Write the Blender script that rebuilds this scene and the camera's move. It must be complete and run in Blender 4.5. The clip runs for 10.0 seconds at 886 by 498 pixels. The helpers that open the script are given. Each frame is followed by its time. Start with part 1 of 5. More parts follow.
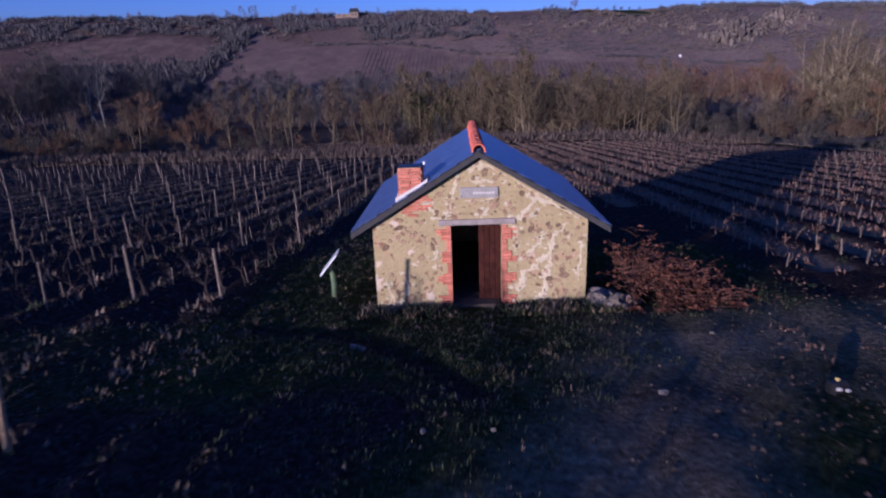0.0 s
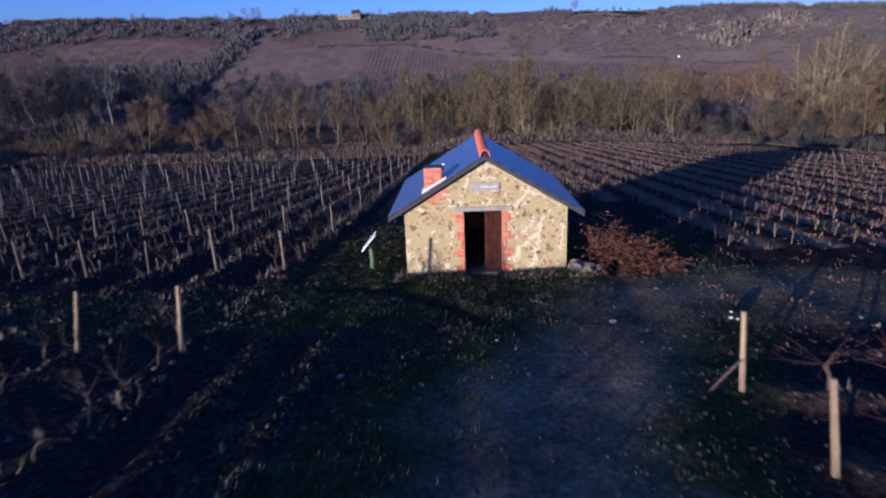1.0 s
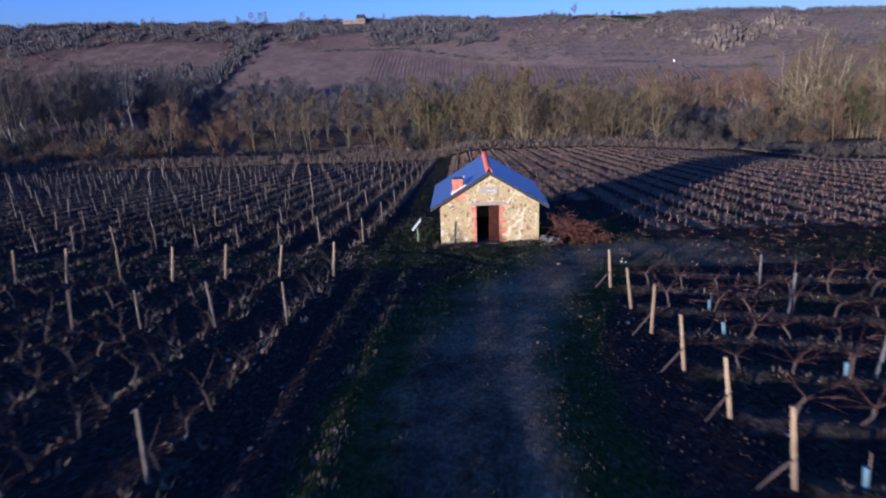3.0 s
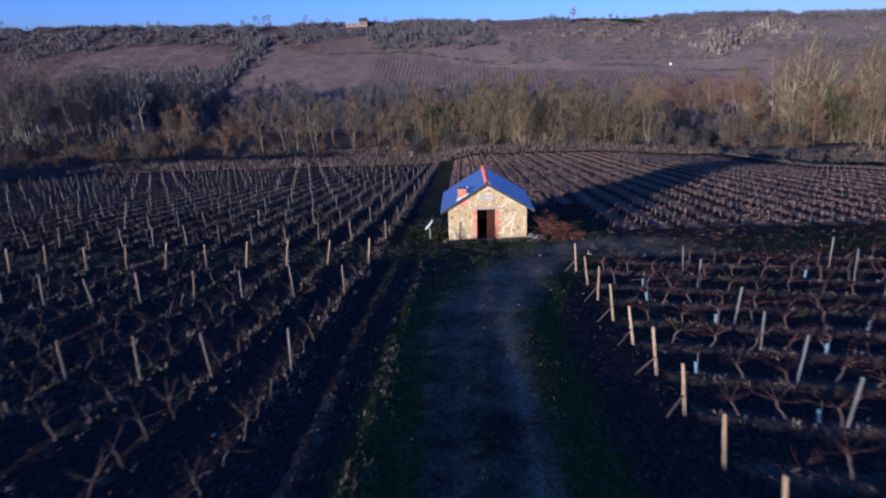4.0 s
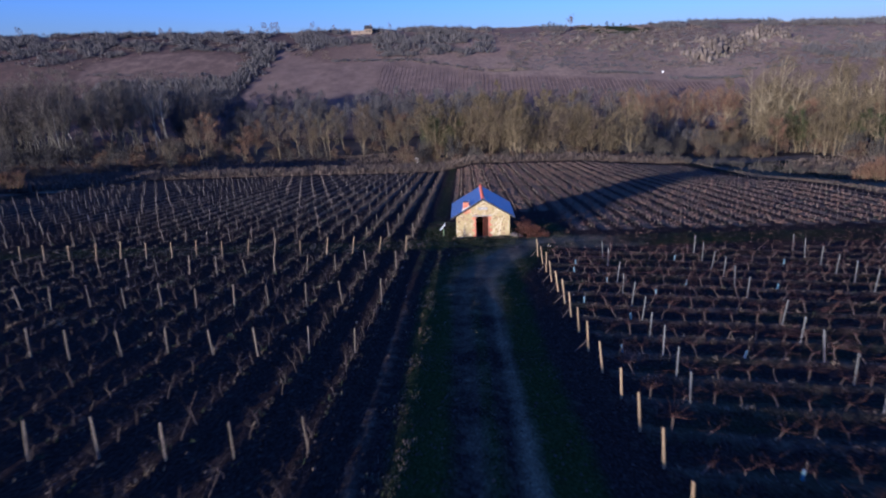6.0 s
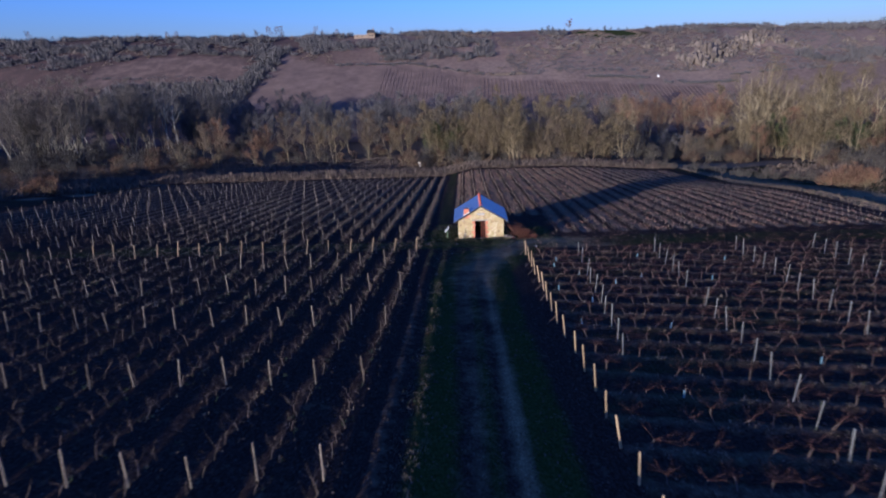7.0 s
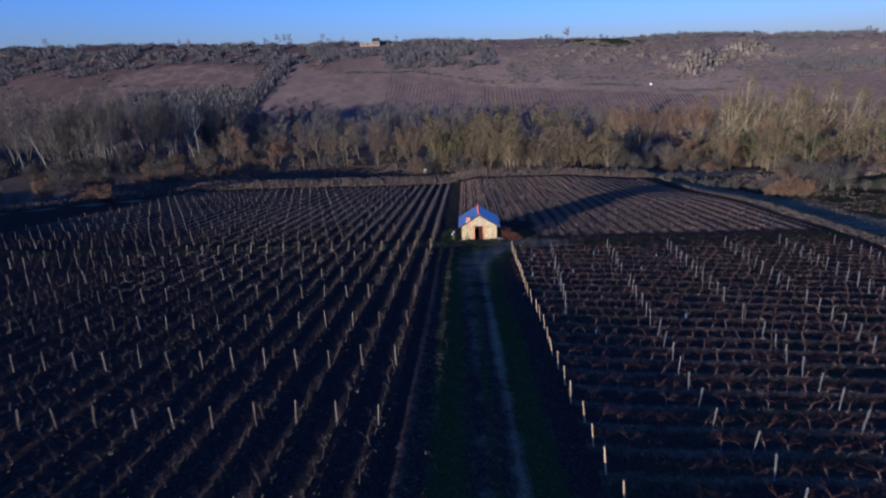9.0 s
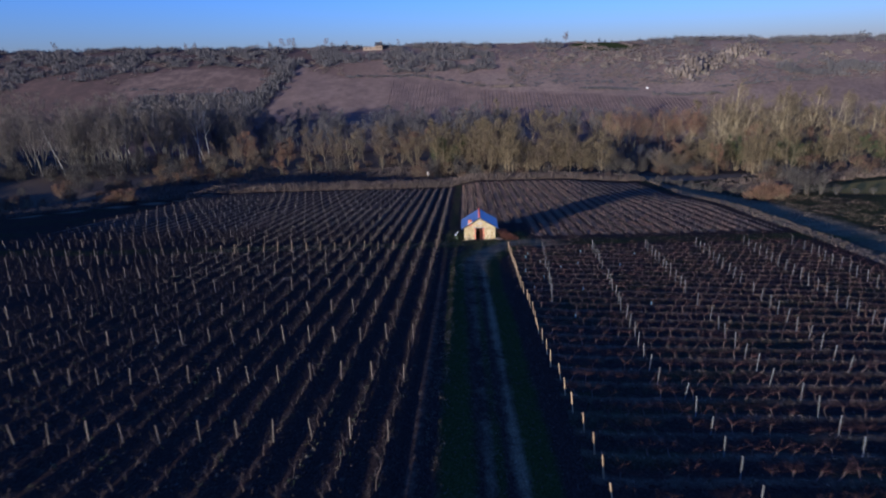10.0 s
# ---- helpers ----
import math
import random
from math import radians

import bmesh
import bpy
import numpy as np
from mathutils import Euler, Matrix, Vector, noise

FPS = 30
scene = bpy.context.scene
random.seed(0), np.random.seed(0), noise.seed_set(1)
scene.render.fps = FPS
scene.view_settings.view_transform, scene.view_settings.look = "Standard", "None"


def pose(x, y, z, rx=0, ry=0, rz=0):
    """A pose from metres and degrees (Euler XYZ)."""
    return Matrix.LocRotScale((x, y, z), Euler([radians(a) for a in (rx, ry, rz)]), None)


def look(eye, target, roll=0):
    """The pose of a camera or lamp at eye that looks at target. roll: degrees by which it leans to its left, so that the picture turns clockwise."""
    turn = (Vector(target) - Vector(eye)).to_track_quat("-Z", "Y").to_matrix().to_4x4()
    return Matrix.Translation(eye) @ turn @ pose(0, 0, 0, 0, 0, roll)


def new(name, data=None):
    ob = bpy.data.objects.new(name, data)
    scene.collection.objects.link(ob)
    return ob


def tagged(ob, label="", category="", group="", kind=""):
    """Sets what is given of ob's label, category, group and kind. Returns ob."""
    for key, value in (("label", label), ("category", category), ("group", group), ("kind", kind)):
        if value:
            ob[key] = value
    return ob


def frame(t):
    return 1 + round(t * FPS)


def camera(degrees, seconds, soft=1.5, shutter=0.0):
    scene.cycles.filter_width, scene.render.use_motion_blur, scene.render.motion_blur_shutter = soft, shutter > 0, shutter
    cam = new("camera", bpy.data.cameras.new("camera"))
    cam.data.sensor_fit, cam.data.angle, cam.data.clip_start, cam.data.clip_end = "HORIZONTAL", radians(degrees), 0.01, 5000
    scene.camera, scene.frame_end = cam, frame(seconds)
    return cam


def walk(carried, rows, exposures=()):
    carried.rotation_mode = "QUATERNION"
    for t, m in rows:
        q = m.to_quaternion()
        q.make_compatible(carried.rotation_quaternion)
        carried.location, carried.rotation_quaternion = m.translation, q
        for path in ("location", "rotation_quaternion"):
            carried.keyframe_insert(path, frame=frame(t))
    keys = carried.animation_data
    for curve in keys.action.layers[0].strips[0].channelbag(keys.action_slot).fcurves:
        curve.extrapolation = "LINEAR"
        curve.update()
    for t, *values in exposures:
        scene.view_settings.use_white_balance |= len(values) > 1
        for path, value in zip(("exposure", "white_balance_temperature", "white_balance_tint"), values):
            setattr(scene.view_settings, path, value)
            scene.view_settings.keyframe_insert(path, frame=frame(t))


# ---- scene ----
# The camera: seconds, place, then yaw, pitch and roll in degrees.
cam = camera(73.96, 10.0, soft=2.1, shutter=0.5)
ROWS = [
    (0.0, -0.385, -12.714, 5.266, 1.417, -16.903, 1.995),
    (0.5, -0.517, -14.704, 5.584, 1.454, -16.907, 2.077),
    (1.0, -0.667, -16.905, 5.956, 1.476, -16.919, 2.113),
    (1.5, -0.818, -19.300, 6.347, 1.505, -16.917, 2.156),
    (2.0, -0.967, -21.912, 6.863, 1.539, -16.924, 2.184),
    (2.5, -1.116, -24.761, 7.507, 1.566, -16.927, 2.166),
    (4.0, -1.403, -35.131, 10.204, 1.634, -16.943, 2.106),
    (4.5, -1.467, -38.872, 11.198, 1.664, -16.942, 2.103),
    (5.0, -1.532, -42.806, 12.233, 1.684, -16.933, 2.073),
    (5.5, -1.576, -46.943, 13.365, 1.706, -16.937, 2.056),
    (7.0, -1.580, -60.441, 17.376, 1.779, -16.967, 2.042),
    (7.5, -1.598, -64.804, 18.681, 1.809, -16.961, 2.024),
    (8.0, -1.538, -69.365, 20.025, 1.846, -16.955, 2.030),
    (8.5, -1.607, -73.885, 21.395, 1.880, -16.959, 2.013),
    (9.0, -1.656, -78.548, 22.762, 1.903, -16.954, 2.015),
    (9.5, -1.738, -83.311, 24.109, 1.929, -16.935, 2.024),
    (10.0, -1.839, -88.091, 25.530, 1.963, -16.937, 2.022),
]
EXPOSURES = [(0, 0.06, 3770, 61), (0.5, 0.38, 3750, 54), (1, 0.53, 3730, 49), (5, 0.72, 3690, 47), (10, 0.58, 3700, 43)]

walk(cam, [(t, pose(x, y, z, 90 + pitch, roll, yaw)) for t, x, y, z, yaw, pitch, roll in ROWS], EXPOSURES)

# ---- light ----
SUN_EL, SUN_AZ = radians(6.6), radians(217.0)
world = bpy.data.worlds.new("sky")
scene.world = world
world.use_nodes = True
wn = world.node_tree.nodes
wn.clear()
sky = wn.new("ShaderNodeTexSky")
sky.sky_type = "NISHITA"
sky.sun_disc = False
sky.sun_elevation, sky.sun_rotation = SUN_EL, SUN_AZ
sky.altitude, sky.air_density, sky.dust_density, sky.ozone_density = 100, 1.3, 0.6, 3.0
wbg = wn.new("ShaderNodeBackground")
wbg.inputs["Strength"].default_value = 0.105
wout = wn.new("ShaderNodeOutputWorld")
world.node_tree.links.new(sky.outputs[0], wbg.inputs[0])
world.node_tree.links.new(wbg.outputs[0], wout.inputs[0])
sun = new("sun", bpy.data.lights.new("sun", "SUN"))
sun.data.energy, sun.data.angle, sun.data.color = 7.4, radians(0.6), (1.0, 0.68, 0.17)
SUN_DIR = Vector((math.sin(SUN_AZ) * math.cos(SUN_EL), math.cos(SUN_AZ) * math.cos(SUN_EL), math.sin(SUN_EL)))
sun.matrix_world = look(SUN_DIR * 60, (0, 0, 0))


# ---- materials ----
def material(name, low, high, scale=4.0, rough=0.85, bump=0.3, spots=None, metal=0.0, island=0.0, fine=7.0, spec=0.08):
    """Two noises of different size mix two colours; spots: (colour, scale, threshold, width) blotches with edges of their own."""
    m = bpy.data.materials.new(name)
    m.use_nodes = True
    n, l = m.node_tree.nodes, m.node_tree.links
    b = n["Principled BSDF"]
    b.inputs["Roughness"].default_value, b.inputs["Metallic"].default_value = rough, metal
    b.inputs["Specular IOR Level"].default_value = spec
    co = n.new("ShaderNodeTexCoord")
    big, small = n.new("ShaderNodeTexNoise"), n.new("ShaderNodeTexNoise")
    for node, s in ((big, scale), (small, scale * fine)):
        node.inputs["Scale"].default_value, node.inputs["Detail"].default_value, node.inputs["Roughness"].default_value = s, 5.0, 0.62
        l.new(co.outputs["Object"], node.inputs["Vector"])
    add = n.new("ShaderNodeMath")
    add.operation = "MULTIPLY_ADD"
    add.inputs[1].default_value = 0.55
    l.new(small.outputs["Fac"], add.inputs[0])
    half = n.new("ShaderNodeMath")
    half.operation = "MULTIPLY"
    half.inputs[1].default_value = 0.45
    l.new(big.outputs["Fac"], half.inputs[0])
    l.new(half.outputs[0], add.inputs[2])
    ramp = n.new("ShaderNodeValToRGB")
    e = ramp.color_ramp.elements
    e[0].position, e[1].position = 0.34, 0.66
    e[0].color, e[1].color = (*low, 1), (*high, 1)
    l.new(add.outputs[0], ramp.inputs[0])
    col = ramp.outputs[0]
    for colour, s, at, width in spots or ():
        sp = n.new("ShaderNodeTexNoise")
        sp.inputs["Scale"].default_value, sp.inputs["Detail"].default_value = s, 4.0
        l.new(co.outputs["Object"], sp.inputs["Vector"])
        mr = n.new("ShaderNodeMapRange")
        mr.inputs["From Min"].default_value, mr.inputs["From Max"].default_value = at, at + width
        l.new(sp.outputs["Fac"], mr.inputs["Value"])
        mx = n.new("ShaderNodeMix")
        mx.data_type = "RGBA"
        l.new(mr.outputs[0], mx.inputs["Factor"])
        l.new(col, mx.inputs["A"])
        mx.inputs["B"].default_value = (*colour, 1)
        col = mx.outputs["Result"]
    if island:
        src = n.new("ShaderNodeNewGeometry").outputs["Random Per Island"] if island > 0 else n.new("ShaderNodeObjectInfo").outputs["Random"]
        hs = n.new("ShaderNodeHueSaturation")
        v = n.new("ShaderNodeMapRange")
        v.inputs["To Min"].default_value, v.inputs["To Max"].default_value = 1 - abs(island), 1 + abs(island)
        l.new(src, v.inputs["Value"])
        l.new(v.outputs[0], hs.inputs["Value"])
        l.new(col, hs.inputs["Color"])
        col = hs.outputs[0]
    l.new(col, b.inputs["Base Color"])
    if bump:
        bp = n.new("ShaderNodeBump")
        bp.inputs["Strength"].default_value, bp.inputs["Distance"].default_value = bump, 0.03
        l.new(add.outputs[0], bp.inputs["Height"])
        l.new(bp.outputs[0], b.inputs["Normal"])
    return m


M = {
    "render": material("lime_render", (0.259, 0.207, 0.078), (0.392, 0.324, 0.131), 1.9, 0.95, 0.9, [((0.348, 0.248, 0.109), 4.5, 0.54, 0.10), ((0.209, 0.126, 0.061), 4.8, 0.615, 0.03), ((0.496, 0.409, 0.270), 2.3, 0.62, 0.04), ((0.104, 0.070, 0.039), 13.0, 0.64, 0.03), ((0.522, 0.452, 0.331), 7.0, 0.69, 0.03)]),
    "limewash": material("lime_mortar", (0.404, 0.348, 0.196), (0.542, 0.475, 0.288), 5, 0.95, 0.7, [((0.40, 0.31, 0.17), 7.0, 0.56, 0.06)]),
    "flash": material("pale_lime_flashing", (0.46, 0.42, 0.36), (0.60, 0.56, 0.49), 5, 0.95, 0.3),
    "stone": material("rubble_stone", (0.114, 0.078, 0.040), (0.317, 0.223, 0.110), 5, 0.9, 0.5, island=-0.45),
    "brick": material("red_brick", (0.34, 0.105, 0.045), (0.50, 0.195, 0.09), 9, 0.9, 0.4, island=-0.25),
    "mortar": material("pale_mortar", (0.40, 0.24, 0.14), (0.52, 0.36, 0.22), 8, 0.95, 0.4),
    "slate": material("roof_slate", (0.046, 0.066, 0.155), (0.078, 0.106, 0.225), 3, 0.32, 0.15, [((0.13, 0.13, 0.14), 2.2, 0.68, 0.05)], island=-0.22, spec=0.5),
    "slate_rest": material("roof_slate_far", (0.046, 0.066, 0.155), (0.078, 0.106, 0.225), 3, 0.32, 0.15, island=0.22, spec=0.5),
    "verge": material("slate_verge", (0.030, 0.029, 0.029), (0.065, 0.062, 0.060), 5, 0.7, 0.2),
    "terracotta": material("terracotta_ridge", (0.45, 0.10, 0.03), (0.62, 0.19, 0.07), 6, 0.8, 0.25, island=-0.15),
    "oak": material("weathered_oak", (0.17, 0.14, 0.11), (0.33, 0.29, 0.25), 6, 0.85, 0.4),
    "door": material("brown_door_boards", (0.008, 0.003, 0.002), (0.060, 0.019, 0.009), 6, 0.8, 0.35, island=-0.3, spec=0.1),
    "iron": material("dark_iron", (0.02, 0.02, 0.022), (0.06, 0.05, 0.045), 12, 0.5, 0.2, metal=0.7),
    "earth": material("packed_earth", (0.05, 0.038, 0.028), (0.11, 0.085, 0.06), 5, 0.95, 0.5),
    "plaque": material("grey_plaque", (0.22, 0.205, 0.18), (0.33, 0.31, 0.275), 5, 0.7, 0.2),
    "white": material("white_paint", (0.68, 0.68, 0.66), (0.80, 0.80, 0.78), 8, 0.6, 0.1),
    "print": material("faded_print", (0.24, 0.27, 0.26), (0.38, 0.38, 0.34), 8, 0.6, 0.0),
    "green_post": material("green_painted_wood", (0.09, 0.13, 0.06), (0.17, 0.22, 0.11), 7, 0.8, 0.3),
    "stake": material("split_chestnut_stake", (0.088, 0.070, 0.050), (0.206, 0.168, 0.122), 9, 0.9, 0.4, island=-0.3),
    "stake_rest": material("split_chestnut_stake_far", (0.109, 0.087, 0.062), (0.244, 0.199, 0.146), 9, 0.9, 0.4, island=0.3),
    "end_stake": material("tan_round_stake", (0.167, 0.119, 0.059), (0.334, 0.245, 0.130), 9, 0.9, 0.4, island=-0.25),
    "grey_stake": material("galvanised_stake", (0.089, 0.088, 0.085), (0.153, 0.150, 0.146), 8, 0.6, 0.15, island=-0.15),
    "vine": material("vine_bark", (0.036, 0.028, 0.022), (0.108, 0.081, 0.064), 14, 0.95, 0.5, island=0.3),
    "cane": material("red_brown_cane", (0.039, 0.021, 0.016), (0.091, 0.049, 0.034), 6, 0.8, 0.2, island=0.35),
    "bramble": material("dry_brown_bracken", (0.036, 0.016, 0.009), (0.14, 0.060, 0.028), 3, 0.9, 0.2, island=0.4),
    "grass": material("winter_grass", (0.022, 0.029, 0.012), (0.056, 0.064, 0.028), 0.9, 0.85, 0.0, [((0.11, 0.09, 0.045), 0.9, 0.60, 0.08)], island=0.35),
    "straw": material("dead_grass", (0.085, 0.064, 0.038), (0.20, 0.155, 0.095), 0.7, 0.9, 0.0, island=0.35),
    "russet": material("russet_dead_leaves", (0.105, 0.064, 0.037), (0.235, 0.146, 0.086), 0.7, 0.9, 0.0, island=0.4),
    "fieldstone": material("field_stone", (0.11, 0.092, 0.066), (0.29, 0.245, 0.185), 5, 0.9, 0.6, [((0.07, 0.058, 0.042), 3.0, 0.58, 0.05)], island=-0.3),
    "hose": material("black_rubber_hose", (0.012, 0.012, 0.013), (0.03, 0.03, 0.03), 20, 0.5, 0.1),
    "blue_tube": material("pale_blue_plastic", (0.10, 0.165, 0.21), (0.15, 0.22, 0.26), 6, 0.5, 0.1),
    "yellow": material("yellow_plastic", (0.55, 0.42, 0.05), (0.68, 0.55, 0.10), 6, 0.5, 0.1),
    "twig_low": material("brown_shrub_twigs", (0.050, 0.032, 0.019), (0.105, 0.067, 0.038), 0.3, 0.95, 0.0, island=0.35),
    "bark": material("grey_olive_bark", (0.088, 0.070, 0.037), (0.170, 0.137, 0.072), 0.8, 0.95, 0.3),
    "bark_pale": material("pale_poplar_bark", (0.145, 0.120, 0.066), (0.27, 0.225, 0.125), 0.8, 0.95, 0.3),
    "bark_white": material("whitish_poplar_bark", (0.17, 0.157, 0.128), (0.29, 0.27, 0.222), 0.8, 0.95, 0.3),
    "ivy": material("dull_ivy", (0.028, 0.034, 0.012), (0.060, 0.066, 0.024), 0.4, 0.8, 0.0, island=0.35),
    "twig_brown": material("brown_twigs", (0.060, 0.046, 0.029), (0.118, 0.090, 0.056), 0.25, 0.95, 0.0, island=0.35),
    "twig": material("olive_brown_twigs", (0.060, 0.048, 0.023), (0.124, 0.098, 0.047), 0.25, 0.95, 0.0, island=0.35),
    "twig_red": material("russet_twigs", (0.080, 0.048, 0.025), (0.155, 0.094, 0.050), 0.25, 0.95, 0.0, island=0.35),
    # shade of the deep wood and some distance haze are put into this colour
    "twig_shade": material("shade_toned_twigs", (0.050, 0.047, 0.048), (0.100, 0.093, 0.091), 0.25, 0.95, 0.0, island=0.3),
    # grey of the shaded, hazy stand is put into this twig colour
    "twig_grey": material("hazed_grey_brown_twigs", (0.068, 0.059, 0.048), (0.130, 0.111, 0.088), 0.25, 0.95, 0.0, island=0.35),
    "bark_grey": material("grey_bark", (0.060, 0.054, 0.040), (0.145, 0.13, 0.096), 0.8, 0.95, 0.3),
    # brown dead growth, its colour lifted in place of distance haze
    "bank_twig": material("dead_bank_growth", (0.058, 0.045, 0.034), (0.118, 0.092, 0.068), 0.3, 0.95, 0.0, island=0.35),
    # dark twigs; shade on the low shrubs and hedge is in this colour too
    "twig_bush": material("shade_toned_bush_twigs", (0.032, 0.029, 0.025), (0.066, 0.058, 0.049), 0.3, 0.95, 0.0, island=0.35),
    # scrub and upland twigs: distance haze is put into these greyed colours
    "scrub": material("hazed_brown_scrub", (0.080, 0.064, 0.050), (0.145, 0.116, 0.090), 0.06, 0.95, 0.0, island=0.35),
    "hill_dark": material("hazed_upland_twigs", (0.058, 0.055, 0.056), (0.100, 0.093, 0.092), 0.1, 0.95, 0.0, island=0.12),
    "rock": material("lichened_rock", (0.066, 0.055, 0.045), (0.145, 0.120, 0.096), 0.5, 0.95, 0.8, [((0.085, 0.075, 0.052), 1.4, 0.58, 0.08)], island=0.35),
    "far_vines": material("far_vine_rows", (0.085, 0.060, 0.044), (0.135, 0.095, 0.069), 0.2, 0.95, 0.0),
    "clod": material("earth_clod", (0.030, 0.022, 0.017), (0.085, 0.065, 0.049), 2, 0.95, 0.3, island=0.5),
    "litter": material("fallen_leaf", (0.036, 0.024, 0.014), (0.098, 0.070, 0.044), 2, 0.9, 0.0, island=0.5),
    "house": material("sandstone_wall", (0.16, 0.125, 0.085), (0.22, 0.175, 0.125), 0.8, 0.9, 0.2),
}


# ---- mesh tools ----
class Shape:
    """Collects vertices and faces of one mesh."""
    def __init__(self):
        self.v, self.f = [], []

    def add(self, verts, faces):
        k = len(self.v)
        self.v.extend(tuple(p) for p in verts)
        self.f.extend(tuple(i + k for i in f) for f in faces)
        return self

    def box(self, x0, y0, z0, x1, y1, z1):
        p = [(x, y, z) for z in (z0, z1) for y in (y0, y1) for x in (x0, x1)]
        return self.add(p, [(0, 2, 3, 1), (4, 5, 7, 6), (0, 1, 5, 4), (2, 6, 7, 3), (0, 4, 6, 2), (1, 3, 7, 5)])

    def tube(self, points, radii, sides=5, cap=True):
        pts = [Vector(p) for p in points]
        rings, faces = [], []
        for i, p in enumerate(pts):
            d = (pts[min(i + 1, len(pts) - 1)] - pts[max(i - 1, 0)]).normalized()
            a = d.cross(Vector((0.31, 0.95, 0.05)) if abs(d.y) < 0.9 else Vector((1, 0, 0))).normalized()
            b = d.cross(a)
            for k in range(sides):
                w = 2 * math.pi * k / sides
                rings.append(p + (a * math.cos(w) + b * math.sin(w)) * radii[i])
        for i in range(len(pts) - 1):
            for k in range(sides):
                q = (k + 1) % sides
                faces.append((i * sides + k, i * sides + q, (i + 1) * sides + q, (i + 1) * sides + k))
        if cap:
            faces.append(tuple(range(sides))[::-1])
            faces.append(tuple((len(pts) - 1) * sides + k for k in range(sides)))
        return self.add(rings, faces)

    def stick(self, p, q, r):
        """A thin three-sided spike."""
        p, q = Vector(p), Vector(q)
        d = (q - p).normalized()
        a = d.cross(Vector((0.2, 0.9, 0.35))).normalized() * r
        b = d.cross(a)
        return self.add([p + a, p - a * 0.5 + b * 0.87, p - a * 0.5 - b * 0.87, q], [(0, 1, 3), (1, 2, 3), (2, 0, 3)])

    def mesh(self, name, smooth=False):
        me = bpy.data.meshes.new(name)
        me.from_pydata([tuple(p) for p in self.v], [], self.f)
        me.update()
        if smooth:
            me.shade_smooth()
        return me


def bevelled(x0, y0, z0, x1, y1, z1, r, seed=0, rough=0.0):
    """A box with chamfered edges and slightly uneven corners."""
    bm = bmesh.new()
    bmesh.ops.create_cube(bm, size=1)
    rnd = random.Random(seed)
    for v in bm.verts:
        v.co = Vector(((x0 + x1) / 2 + v.co.x * (x1 - x0), (y0 + y1) / 2 + v.co.y * (y1 - y0), (z0 + z1) / 2 + v.co.z * (z1 - z0)))
        v.co += Vector([rnd.uniform(-rough, rough) for _ in range(3)])
    bmesh.ops.bevel(bm, geom=bm.edges[:], offset=r, segments=1, affect="EDGES")
    me = bpy.data.meshes.new("block")
    bm.to_mesh(me)
    bm.free()
    return me


def part(name, shape, mat, parent=None, label="", smooth=False):
    me = shape.mesh(name, smooth) if isinstance(shape, Shape) else shape
    if not me.materials:
        me.materials.append(mat)
    ob = new(name, me)
    ob.parent = parent
    if label:
        tagged(ob, label=label)
    return ob


def thing(name, label, category, group="", at=None, kind=""):
    ob = new(name)
    ob.empty_display_size = 0.2
    tagged(ob, label, category, group, kind)
    if at is not None:
        ob.matrix_basis = at
    return ob


def smooth_step(a, b, x):
    t = np.clip((x - a) / (b - a), 0, 1)
    return t * t * (3 - 2 * t)


def waves(x, y, s, seed=0):
    """Cheap rolling noise for arrays."""
    r = np.random.RandomState(seed)
    z = 0
    for k in range(6):
        a, p, q = r.uniform(0, 6.28), r.uniform(0, 6.28), 1.7 ** k
        z = z + np.sin((x * np.cos(a) + y * np.sin(a)) * q / s + p) / q ** 0.8
    return z / 2.2


# ---- the lie of the land ----
FIELD_RIGHT, FIELD_LEFT, FIELD_FAR = 48.0, -82.0, 87.0
ROW = 2.13          # between the rows of the long block
ROW_X = -6.48       # its first row
ROW_R = 2.345       # between the rows of the cross block, at the track
ROW_RY = -8.05      # its first row; the rows slant, and close up slightly away from the track


def cross_row_y(j, x):
    return ROW_RY - ROW_R * j - (x - 4.2) * (0.25 - 0.0108 * j)


def cross_row(x, y):
    """Number of the cross row at a place, with fractions between the rows."""
    return (ROW_RY - 0.25 * (x - 4.2) - y) / (ROW_R - 0.0108 * (x - 4.2))


